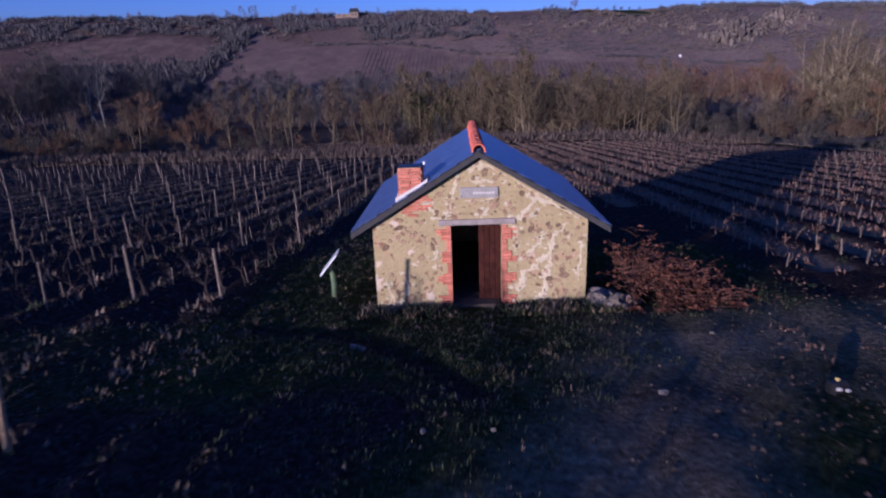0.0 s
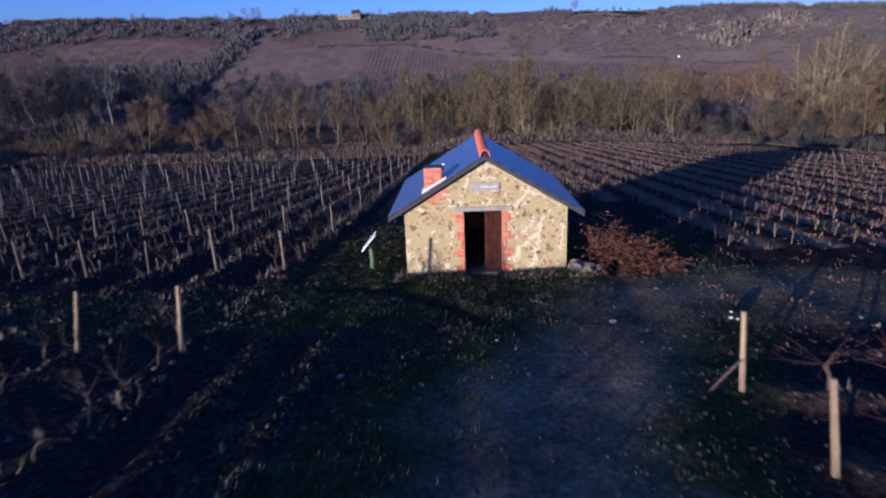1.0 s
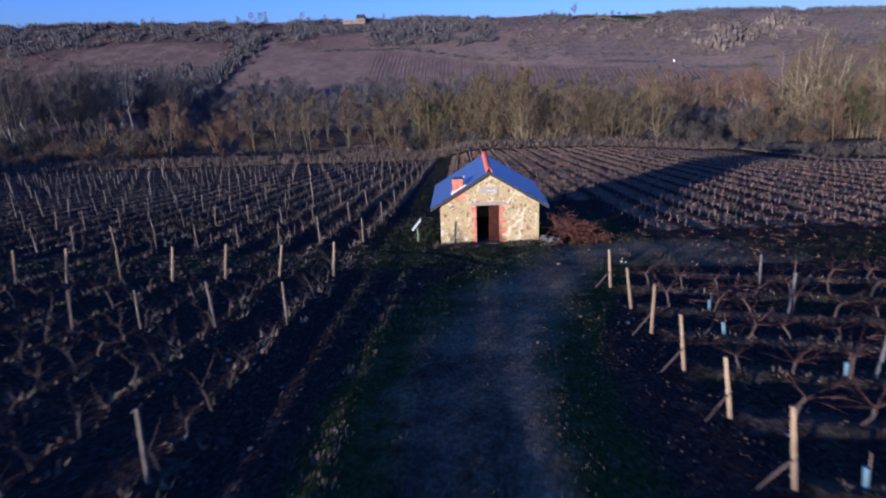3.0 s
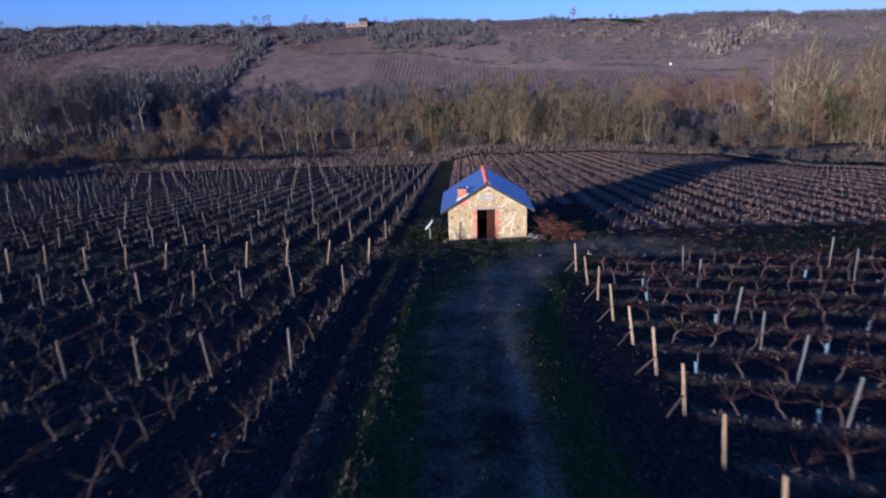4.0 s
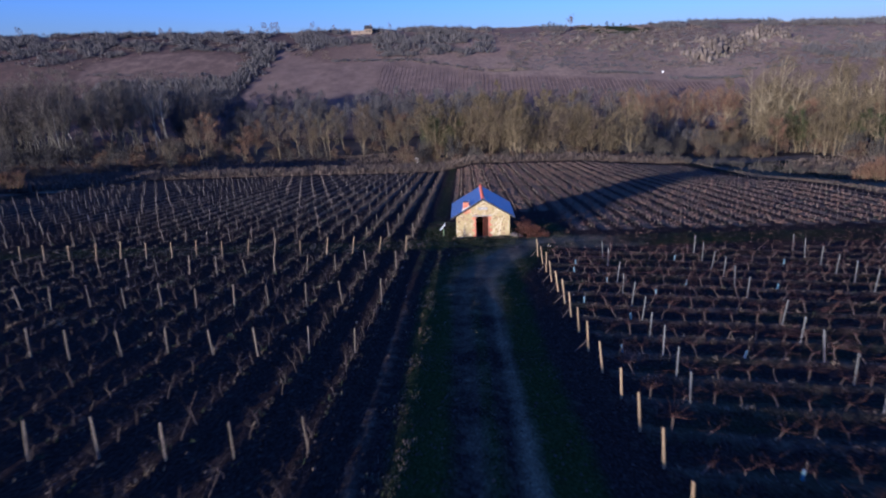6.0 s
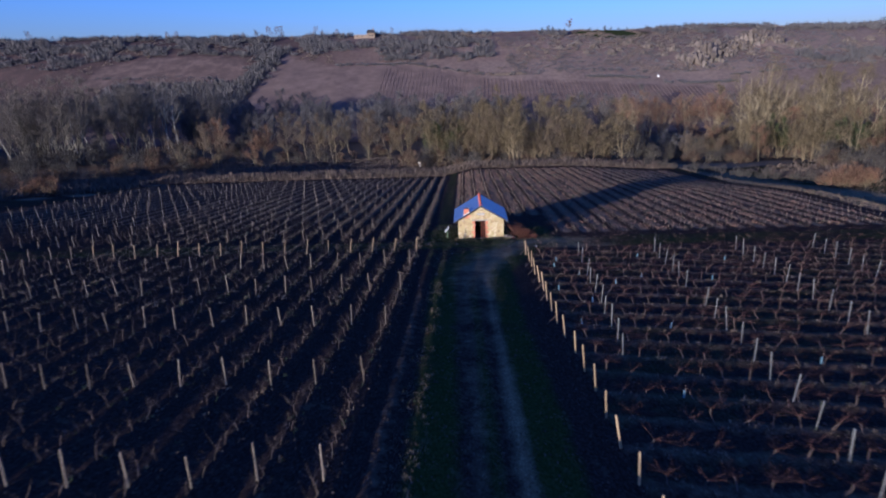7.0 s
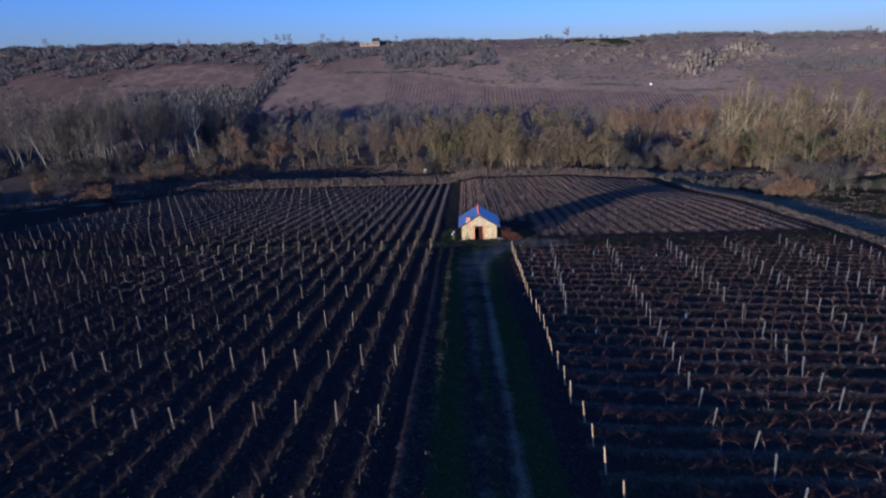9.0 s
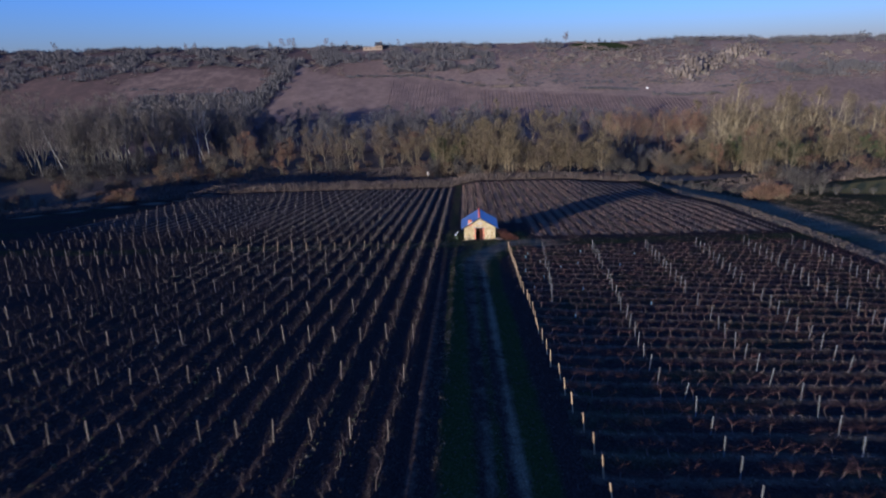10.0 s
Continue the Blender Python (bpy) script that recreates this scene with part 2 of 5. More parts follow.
def base_height(x, y):
    x, y = np.asarray(x, float), np.asarray(y, float)
    yc = np.clip(y, -95, 87)
    near = -yc * (0.100 - 0.027 * smooth_step(-6, 8, x))
    field = near + (-yc * (0.098 - 0.02 * smooth_step(-8, 2, x)) - near) * smooth_step(-6, 6, yc)
    field = field + 0.085 * np.clip(x - 66, 0, 38) * smooth_step(100, 80, y)
    field = field - 1.5 * smooth_step(22, 48, x) * smooth_step(25, 62, y)
    # terraces beside the field, below a short bank, before the land falls to the valley
    field = field - 0.6 * smooth_step(FIELD_RIGHT + 2.5, FIELD_RIGHT + 5.5, x - 0.04 * yc) - 1.3 * np.exp(-((x - FIELD_LEFT + 5) / 3.0) ** 2) * (y < 95)
    d = np.maximum(np.maximum((x - 104) * 0.9, -104 - x), y - FIELD_FAR)
    out = smooth_step(0, np.where(x > 40, 75, 60), d)
    floor = -15.5 + 0.6 * waves(x, y, 40, 3)
    z = field * (1 - out) + floor * out
    # a knoll out of sight, behind and to one side, that shades part of the valley
    p, q = 0.8 * x - 0.6 * y, 0.6 * x + 0.8 * y
    z = z + smooth_step(-42, -82, p) * (33 - 9 * smooth_step(-140, -190, p) + 8 * smooth_step(-250, -340, p)) * (1 + 0.10 * waves(p, p * 0, 12, 61)) * smooth_step(-680, -580, p) * np.exp(-((q + 200) / 80) ** 2)
    # rounded shoulders under the crags
    z = z + 3.5 * np.exp(-((x - 212) / 20) ** 2 - ((y - 394) / 11) ** 2) + 3.0 * np.exp(-((x - 164) / 13) ** 2 - ((y - 378) / 12) ** 2)
    rise = smooth_step(235, 470, y)
    top = 61.3 - 0.021 * np.clip(x, -450, 450) + 1.6 * waves(x, y, 60, 5)
    return z + rise * top - smooth_step(475, 1500, y) * 14


def in_long_block(x, y):
    return (x < ROW_X + 1.0) & (x > FIELD_LEFT + 2) & (y < 85) & (y > -95) & ((y < -5.4) | (y > -0.6))


def in_cross_block(x, y):
    return (x > 4.2) & (x < FIELD_RIGHT - 2) & (y < -6.6) & (y > -95)


def in_young_block(x, y):
    return (x < FIELD_RIGHT - 0.5) & (y < 84) & (((x > 8) & (y > 2)) | ((x > -3) & (y > 14)))


ROW_LEAN = 0.001


def track_bend(y):
    """Middle of the cart track: straight, then curving right before the cabin."""
    return -1.2 + 0.034 * (np.clip(y, -17, -2) + 17) ** 1.9 + 0.016 * np.clip(-17 - y, 0, 60)


GULLY = [(-5.0, -1.2), (-4.1, -1.5), (-3.2, -1.65), (-2.4, -2.1), (-1.45, -2.95), (-0.7, -3.85), (-0.2, -4.6)]


def gully(x, y):
    """Distance from the narrow gully that crosses the grass before the cabin."""
    near = np.full(np.shape(x), 9.0)
    for (xa, ya), (xb, yb) in zip(GULLY, GULLY[1:]):
        u = np.clip(((x - xa) * (xb - xa) + (y - ya) * (yb - ya)) / ((xb - xa) ** 2 + (yb - ya) ** 2), 0, 1)
        near = np.minimum(near, np.hypot(x - xa - u * (xb - xa), y - ya - u * (yb - ya)))
    return near


def height(x, y):
    x, y = np.asarray(x, float), np.asarray(y, float)
    z = base_height(x, y) - 0.17 * np.exp(-(gully(x, y) / 0.24) ** 2)
    lb, cb, yb = in_long_block(x, y), in_cross_block(x, y), in_young_block(x, y)
    z = z + np.where(lb, 0.075 * np.cos((x - ROW_X - ROW_LEAN * y) * 2 * np.pi / ROW) + 0.045 * np.cos((x - ROW_X + 0.2 - ROW_LEAN * y) * 6 * np.pi / ROW), 0)
    z = z + np.where(cb, 0.11 * np.cos(cross_row(x, y) * 2 * np.pi) + 0.04 * np.cos(cross_row(x, y + 0.2) * 6 * np.pi), 0)
    z = z + np.where(yb & ~cb, 0.06 * np.cos((x - 8.4) * 2 * np.pi / 2.1), 0)
    strip = smooth_step(-5.9, -5.5, x) * smooth_step(-3.0, -3.4, x) * (y < -6)
    z = z + strip * (0.07 * np.cos((x + 4.95) * 2 * np.pi / 1.25) + 0.03 * waves(x, y * 0.5, 0.3, 71))
    rut = np.exp(-((np.abs(x - track_bend(y)) - 0.75) / 0.28) ** 2) * (y < -5)
    z = z - 0.07 * rut * smooth_step(-8, -26, y)
    far = smooth_step(100, 260, np.abs(y) + np.abs(x))
    return z + waves(x, y, 0.42, 9) * 0.035 * (1 - far) + waves(x, y, 3.0, 11) * 0.05 * (1 - far) + waves(x, y, 14, 12) * 0.5 * far


def axis(pieces):
    out = []
    for a, b, s in pieces:
        out.extend(np.arange(a, b, s))
    return np.array(out)


gx = axis([(-2400, -600, 150), (-600, -400, 20), (-400, -82, 5), (-82, -36, 0.75), (-36, -20, 0.4), (-20, 12, 0.27), (12, 48, 0.5), (48, 80, 1.5), (80, 400, 5), (400, 640, 20), (640, 2401, 160)])
gy = axis([(-900, -160, 60), (-160, -90, 5), (-90, -66, 1.0), (-66, -4, 0.3), (-4, 14, 0.35), (14, 90, 1.0), (90, 160, 2.5), (160, 240, 6), (240, 480, 4.5), (480, 700, 22), (700, 3001, 230)])
GX, GY = np.meshgrid(gx, gy)
GZ = height(GX, GY)
nx, ny = len(gx), len(gy)
ids = np.arange(nx * ny).reshape(ny, nx)
quads = np.stack([ids[:-1, :-1], ids[:-1, 1:], ids[1:, 1:], ids[1:, :-1]], -1).reshape(-1, 4)
def locate(values, v):
    lo, hi = 0, len(values)
    while lo < hi:
        mid = (lo + hi) // 2
        if v < values[mid]:
            hi = mid
        else:
            lo = mid + 1
    return lo - 1


LX, LY, LZ = gx.tolist(), gy.tolist(), GZ.tolist()


def ground_z(x, y):
    """Height of the built ground at a place."""
    i = min(max(locate(LX, x), 0), nx - 2)
    j = min(max(locate(LY, y), 0), ny - 2)
    u, v = (x - LX[i]) / (LX[i + 1] - LX[i]), (y - LY[j]) / (LY[j + 1] - LY[j])
    return (LZ[j][i] * (1 - u) + LZ[j][i + 1] * u) * (1 - v) + (LZ[j + 1][i] * (1 - u) + LZ[j + 1][i + 1] * u) * v


gme = bpy.data.meshes.new("ground")
gme.vertices.add(nx * ny)
gme.vertices.foreach_set("co", np.stack([GX, GY, GZ], -1).ravel())
gme.loops.add(quads.size)
gme.loops.foreach_set("vertex_index", quads.ravel())
gme.polygons.add(len(quads))
gme.polygons.foreach_set("loop_start", np.arange(0, quads.size, 4))
gme.update(calc_edges=True)
gme.shade_smooth()
# fields on the hillside, as outlines seen from above
HILL_FIELDS = [
    [(-262, 376), (-225, 391), (-190, 390), (-158, 386), (-150, 356), (-170, 340), (-262, 340)],
    [(-131, 398), (-120, 384), (-91, 368), (-34, 366), (14, 341), (120, 326), (167, 318), (167, 270), (-150, 270), (-136, 340)],
    [(28, 425), (30, 412), (58, 412), (58, 440), (20, 445)],
    [(-112, 437), (-98, 420), (-62, 422), (-56, 434), (-80, 438)],
]


def inside(x, y, outline):
    """Whether a place, or each of many, lies within an outline."""
    hit = np.zeros(np.shape(x), bool) if np.ndim(x) else False
    for (xa, ya), (xb, yb) in zip(outline, outline[1:] + outline[:1]):
        if ya != yb:
            hit = hit ^ (((ya > y) != (yb > y)) & (x < (xb - xa) * (y - ya) / (yb - ya) + xa))
    return hit


# what grows or lies where: grass, gravel, straw on the rows, and the far hillside
near_hut = smooth_step(3.2, 0.6, np.maximum(np.abs(GX - 0.8) - 4.6, np.abs(GY - 0.8) - 3.0))
verge = smooth_step(1.3 + 0.7 * smooth_step(-16, -10, GY), 0.5, np.abs(np.abs(GX - track_bend(GY)) - 2.2)) * (GY < 0)
middle = smooth_step(0.45, 0.1, np.abs(GX - track_bend(GY))) * (GY < 0) * 0.7 * smooth_step(-12, -26, GY)
cross_path = smooth_step(3.2, 1.6, np.abs(GY + 2.6)) * (GX > -5)
headland = smooth_step(2.6, 1.8, np.abs(GY + 3.0)) * (GX < -3.4) * (GX > FIELD_LEFT + 2)
aisle = smooth_step(1.2, 0.4, np.abs(GX + 4.3)) * 0.55 * (GY > 8)
strips = np.where(in_long_block(GX, GY), 0.35 + 0.35 * np.cos((GX - ROW_X - ROW_LEAN * GY) * 2 * np.pi / ROW), 0)
strips = np.where(in_young_block(GX, GY), 0.45 + 0.45 * np.cos((GX - 8.4 + 1.0) * 2 * np.pi / 2.1), strips)
bank = smooth_step(0, 3, np.maximum(np.maximum(GX - FIELD_RIGHT, FIELD_LEFT - GX), GY - FIELD_FAR)) * smooth_step(230, 150, GY)
hilltop = smooth_step(1.15, 0.85, np.hypot((GX - 116) / 30, (GY - 438) / 22))
grass_m = np.clip(0.42 * headland + near_hut + verge + middle + aisle + bank * np.where(GX < -60, 0.2, 0.5) + 0.5 * cross_path * (GX > 5) + 0.16 * in_cross_block(GX, GY) + hilltop, 0, 1)
off = GX - track_bend(GY)
ruts = (np.exp(-((off - 1.15) / 0.30) ** 2) + 0.25 * np.exp(-((off + 0.5) / 0.32) ** 2)) * smooth_step(-6, -26, GY)
patchy = 0.20 * waves(GX, GY, 0.7, 31) + 0.22 * waves(GX, GY, 2.6, 32)
worn = smooth_step(-24, -5, GY)
track_m = ((0.07 + 0.10 * smooth_step(-45, -22, GY)) * smooth_step(2.2, 0.9, np.abs(off)) + 0.66 * ruts + worn * (0.60 * smooth_step(3.2, 1.2, np.abs(off)))) * (GY < -2.2)
track_m = np.maximum(track_m, cross_path * smooth_step(1.0, 3.0, GX) * smooth_step(16, 8, GX) * 0.6)
lane = smooth_step(5.0, 3.0, np.abs(GX - 57.5)) * (GY < 80)
track_m = np.maximum(track_m, lane * 0.62)
track_m = np.clip(track_m + patchy * (track_m > 0.15), 0, 1)
grass_m = grass_m * (1 - np.exp(-(gully(GX, GY) / 0.3) ** 2))
grass_m = np.clip(grass_m + 0.9 * patchy * (grass_m > 0.1), 0, 1)
# on the long rows the straw also stands in for sunlit ridge tops
straw_m = np.where(in_cross_block(GX, GY), 0.20 + 0.26 * np.cos(cross_row(GX, GY) * 2 * np.pi), strips * np.where(GX > -5, 1.0 + 0.3 * smooth_step(10, 30, GY), 0.15 + 0.60 * smooth_step(2, 26, GY)) + 0.06 * (GX < -5))
side_track = GX + 107 - 0.53 * (GY - 38)     # pale lane beyond the far side of the long block
pale_bank = smooth_step(2.6, 1.0, np.abs(side_track)) * (GY < 95) + smooth_step(1.9, 1.0, np.abs(GX - 0.04 * GY - FIELD_RIGHT - 2.0)) * (GY < 90) + smooth_step(0.5, 3, GY - FIELD_FAR) * smooth_step(16, 9, GY - FIELD_FAR)
woodland = smooth_step(92, 108, GY) * smooth_step(245, 225, GY)
straw_m = np.maximum(straw_m, 0.34 * smooth_step(0.5, 0.25, np.abs(GX + 4.95)) * smooth_step(-14, -24, GY))
straw_m = np.maximum(straw_m, 0.55 * smooth_step(7.0, 4.5, np.abs(GX - 0.04 * GY - 55)) * (GY < 84))
straw_m = np.maximum(straw_m, np.clip(pale_bank + 0.5 * woodland, 0, 1))
grass_m = grass_m * (1 - 0.7 * np.clip(pale_bank + woodland, 0, 1))
field_m = sum(inside(GX, GY, f) * w for f, w in zip(HILL_FIELDS, (0.55, 1.0, 0.9, 1.0)))
pale_strip = smooth_step(2.4, 1.2, np.abs(GY - 347)) * smooth_step(15, 10, np.abs(GX - 30))
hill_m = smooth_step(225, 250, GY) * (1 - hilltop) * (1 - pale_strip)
track_m = np.maximum(track_m, pale_strip)
meadow_m = smooth_step(1.15, 0.85, np.hypot((GX - 97) / 17, (GY - 42) / 15))
# the hillside darkens towards negative x, in place of its weaker light
for name, data in (("meadow_cover", meadow_m), ("hill_shade_cover", smooth_step(20, -170, GX) * 0.86), ("grass_cover", grass_m), ("gravel_cover", track_m), ("straw_cover", straw_m), ("hill_cover", hill_m), ("field_cover", field_m)):
    at = gme.attributes.new(name, "FLOAT", "POINT")
    at.data.foreach_set("value", np.ascontiguousarray(data, dtype=np.float32).ravel())


def ground_material():
    m = bpy.data.materials.new("vineyard_ground")
    m.use_nodes = True
    n, l = m.node_tree.nodes, m.node_tree.links
    b = n["Principled BSDF"]
    b.inputs["Roughness"].default_value = 0.95
    b.inputs["Specular IOR Level"].default_value = 0.0
    co = n.new("ShaderNodeTexCoord").outputs["Object"]

    def tex(scale, detail=6.0):
        t = n.new("ShaderNodeTexNoise")
        t.inputs["Scale"].default_value, t.inputs["Detail"].default_value, t.inputs["Roughness"].default_value = scale, detail, 0.65
        l.new(co, t.inputs["Vector"])
        return t.outputs["Fac"]

    def ramp(fac, stops):
        r = n.new("ShaderNodeValToRGB")
        e = r.color_ramp.elements
        while len(e) < len(stops):
            e.new(0.5)
        for k, (p, c) in enumerate(stops):
            e[k].position, e[k].color = p, (*c, 1)
        l.new(fac, r.inputs[0])
        return r.outputs[0]

    def mix(fac, a, c):
        x = n.new("ShaderNodeMix")
        x.data_type = "RGBA"
        l.new(fac, x.inputs["Factor"])
        l.new(a, x.inputs["A"])
        l.new(c, x.inputs["B"])
        return x.outputs["Result"]

    def cover(name, noise_fac, hard=0.25):
        a = n.new("ShaderNodeAttribute")
        a.attribute_name = name
        s = n.new("ShaderNodeMath")
        s.operation = "ADD"
        l.new(a.outputs["Fac"], s.inputs[0])
        l.new(noise_fac, s.inputs[1])
        r = n.new("ShaderNodeMapRange")
        r.inputs["From Min"].default_value, r.inputs["From Max"].default_value = 1 - hard, 1 + hard
        l.new(s.outputs[0], r.inputs["Value"])
        return r.outputs[0]

    fine, mid, wide = tex(9.0), tex(1.7), tex(0.12)
    soil = ramp(fine, [(0.3, (0.0095, 0.0067, 0.0053)), (0.5, (0.030, 0.0213, 0.0165)), (0.72, (0.070, 0.050, 0.038))])
    straw = ramp(fine, [(0.3, (0.075, 0.055, 0.032)), (0.7, (0.20, 0.155, 0.096))])
    grass = ramp(fine, [(0.3, (0.013, 0.017, 0.005)), (0.55, (0.036, 0.042, 0.012)), (0.75, (0.088, 0.080, 0.032))])
    meadow = ramp(mid, [(0.3, (0.150, 0.112, 0.026)), (0.7, (0.225, 0.168, 0.042))])
    gravel = ramp(fine, [(0.28, (0.064, 0.050, 0.027)), (0.55, (0.190, 0.148, 0.080)), (0.75, (0.35, 0.275, 0.155))])
    patch = tex(0.33)
    # hill, field and parcel browns are greyed to take in distance haze
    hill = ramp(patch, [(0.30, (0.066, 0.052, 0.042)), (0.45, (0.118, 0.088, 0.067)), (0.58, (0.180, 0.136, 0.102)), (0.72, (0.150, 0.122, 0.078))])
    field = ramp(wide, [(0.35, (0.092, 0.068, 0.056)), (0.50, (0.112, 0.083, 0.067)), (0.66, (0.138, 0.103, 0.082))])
    cells = n.new("ShaderNodeTexVoronoi")
    cells.inputs["Scale"].default_value, cells.inputs["Randomness"].default_value = 0.016, 0.9
    l.new(co, cells.inputs["Vector"])
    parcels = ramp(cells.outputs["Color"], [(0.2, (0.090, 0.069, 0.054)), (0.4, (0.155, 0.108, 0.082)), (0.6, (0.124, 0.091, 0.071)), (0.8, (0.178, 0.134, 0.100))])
    # darker hill tone that stands in for shade on that flank
    hill_shade = ramp(wide, [(0.35, (0.040, 0.032, 0.029)), (0.65, (0.085, 0.059, 0.049))])
    half = n.new("ShaderNodeValue")
    half.outputs[0].default_value = 0.5
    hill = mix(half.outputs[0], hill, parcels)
    hill = mix(cover("hill_shade_cover", wide, 0.35), hill, hill_shade)
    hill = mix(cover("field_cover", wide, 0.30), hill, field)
    c = mix(cover("straw_cover", mid), soil, straw)
    c = mix(cover("grass_cover", mid, 0.4), c, grass)
    c = mix(cover("gravel_cover", mid, 0.42), c, gravel)
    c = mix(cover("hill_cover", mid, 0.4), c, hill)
    c = mix(cover("meadow_cover", mid, 0.3), c, meadow)
    l.new(c, b.inputs["Base Color"])
    bp = n.new("ShaderNodeBump")
    bp.inputs["Strength"].default_value, bp.inputs["Distance"].default_value = 0.9, 0.10
    l.new(fine, bp.inputs["Height"])
    l.new(bp.outputs[0], b.inputs["Normal"])
    return m


gme.materials.append(ground_material())
tagged(new("ground", gme), "sloping vineyard ground of brown soil, grass and a gravel track", "ground", kind="structure")


# ---- the stone cabin ----
W, D, EAVE, APEX, T = 2.4, 5.75, 2.06, 3.5, 0.45   # half width, depth, heights, wall thickness
DX0, DX1, DZ = -0.64, 0.49, 1.95                   # doorway
hut = thing("stone_cabin", "small rubble-stone vineyard cabin with brick door jambs and a slate roof", "cabin")
SLOPE = (APEX - EAVE) / W


def gable_wall(y0, y1, opening):
    """A gabled wall between two planes; the opening goes right through."""
    s = Shape()
    low = -0.8
    outline = [(-W, low), (W, low), (W, EAVE), (0, APEX), (-W, EAVE)]
    if opening:
        outline = [(-W, low), (DX0, low), (DX0, DZ), (DX1, DZ), (DX1, low), (W, low), (W, EAVE), (0, APEX), (-W, EAVE)]
        faces = [(0, 1, 2, 8), (2, 3, 6, 7, 8), (3, 4, 5, 6)]
    else:
        faces = [tuple(range(5))]
    k = len(outline)
    verts = [(x, y0, z) for x, z in outline] + [(x, y1, z) for x, z in outline]
    allf = list(faces) + [tuple(i + k for i in f[::-1]) for f in faces]
    for i in range(k):
        j = (i + 1) % k
        allf.append((i, i + k, j + k, j))
    return s.add(verts, allf)


part("front_wall", gable_wall(0, T, True), M["render"], hut, "ochre lime-rendered front wall with stones showing through")
part("back_wall", gable_wall(D - T, D, False), M["render"], hut)
part("side_wall", Shape().box(-W, T, -0.8, -W + T, D - T, EAVE - 0.002), M["render"], hut)
part("side_wall", Shape().box(W - T, T, -0.8, W, D - T, EAVE - 0.002), M["render"], hut)
part("floor_slab", Shape().box(-W + T, -0.02, -0.6, W - T, D - T, 0.04), M["earth"], hut)

# roof decks under the slates
OV, FRONT, BACK = 0.46, -0.2, D + 0.2
for side in (-1, 1):
    s = Shape()
    x1, z1 = side * (W + OV), EAVE - OV * SLOPE
    prof = [(0, APEX + 0.02), (x1, z1 + 0.02), (x1, z1 + 0.10), (0, APEX + 0.10)]
    v = [(x, y, z) for y in (FRONT + 0.03, BACK - 0.03) for x, z in prof]
    f = [(0, 1, 2, 3), (7, 6, 5, 4), (0, 4, 5, 1), (1, 5, 6, 2), (2, 6, 7, 3), (3, 7, 4, 0)]
    part("roof_deck", s.add(v, f if side > 0 else [q[::-1] for q in f]), M["verge"], hut)
    for y0 in (FRONT, BACK - 0.03):
        s = Shape()
        prof = [(0, APEX - 0.03), (x1, z1 - 0.045), (x1, z1 + 0.09), (0, APEX + 0.09)]
        v = [(x, y, z) for y in (y0, y0 + 0.028) for x, z in prof]
        s.add(v, f if side > 0 else [q[::-1] for q in f])
        part("verge_board", s, M["verge"], hut, "grey slate-clad verge along the gable")

# slates: courses up each slope, the front ones pieces of their own
SL = math.hypot(W + OV, (W + OV) * SLOPE)
n_course, sw, expo = 16, 0.235, SL / 16
rnd = random.Random(5)
slate_me = [Shape() for _ in range(4)]
for k, s in enumerate(slate_me):
    h, w, th = expo * 1.35, sw - 0.006, 0.011
    s.box(-w / 2, 0, 0, w / 2, h, th + rnd.uniform(-0.002, 0.003))
slate_me = [s.mesh("slate") for s in slate_me]
for me in slate_me:
    me.materials.append(M["slate"])
rest = Shape()
ang = math.atan(SLOPE)
for side in (-1, 1):
    slope = thing("roof_slope", "", "")
    slope.parent = hut
    tagged(slope, label="blue-grey slate roof slope")
    for c in range(n_course):
        up = c * expo
        for i in range(int((BACK - FRONT) / sw) + 1):
            y = FRONT + 0.085 + (i + 0.5 * (c % 2)) * sw
            if y + sw / 2 > BACK - 0.02:
                continue
            lift = 0.105 + 0.012
            d = SL - up
            x = side * d * math.cos(ang)
            z = APEX - d * math.sin(ang) + lift
            tilt = math.degrees(ang) - 2.0 + rnd.uniform(-0.5, 0.5)
            m = Matrix.Translation((x, y, z)) @ Matrix.Rotation(radians(90 if side < 0 else -90), 4, "Z").inverted() @ Matrix.Rotation(radians(tilt), 4, "X") @ Matrix.Rotation(radians(rnd.uniform(-0.6, 0.6)), 4, "Z")
            # the slate's length runs up the slope, towards the ridge
            if i < 9:
                ob = new("slate", slate_me[rnd.randrange(4)])
                ob.parent = slope
                ob.matrix_basis = m
            else:
                src = slate_me[rnd.randrange(4)]
                rest.add([m @ v.co for v in src.vertices], [tuple(p.vertices) for p in src.polygons])
ob = part("slate_field", rest, M["slate_rest"], hut, "blue-grey roof slates")
tagged(ob, kind="stuff")

# ridge tiles
tile = Shape()
L = 0.42
ring = [(-0.15, -0.075), (-0.115, 0.03), (-0.045, 0.085), (0.045, 0.085), (0.115, 0.03), (0.15, -0.075)]
v = [(x, y, z) for y, k in ((0, 1.06), (0.05, 1.06), (0.05, 1.0), (L, 0.97)) for x, z in [(a * k, c * k) for a, c in ring]]
v += [(x * 0.86, y, z - 0.02) for y in (0, L) for x, z in ring]
f = [(r * 6 + i, (r + 1) * 6 + i, (r + 1) * 6 + i + 1, r * 6 + i + 1) for r in range(3) for i in range(5)]
f += [(i, i + 1, 25 + i, 24 + i) for i in range(5)] + [(18 + i, 30 + i, 31 + i, 19 + i) for i in range(5)] + [(24 + i, 25 + i, 31 + i, 30 + i) for i in range(5)]
tile_me = tile.add(v, f).mesh("ridge_tile")
tile_me.materials.append(M["terracotta"])
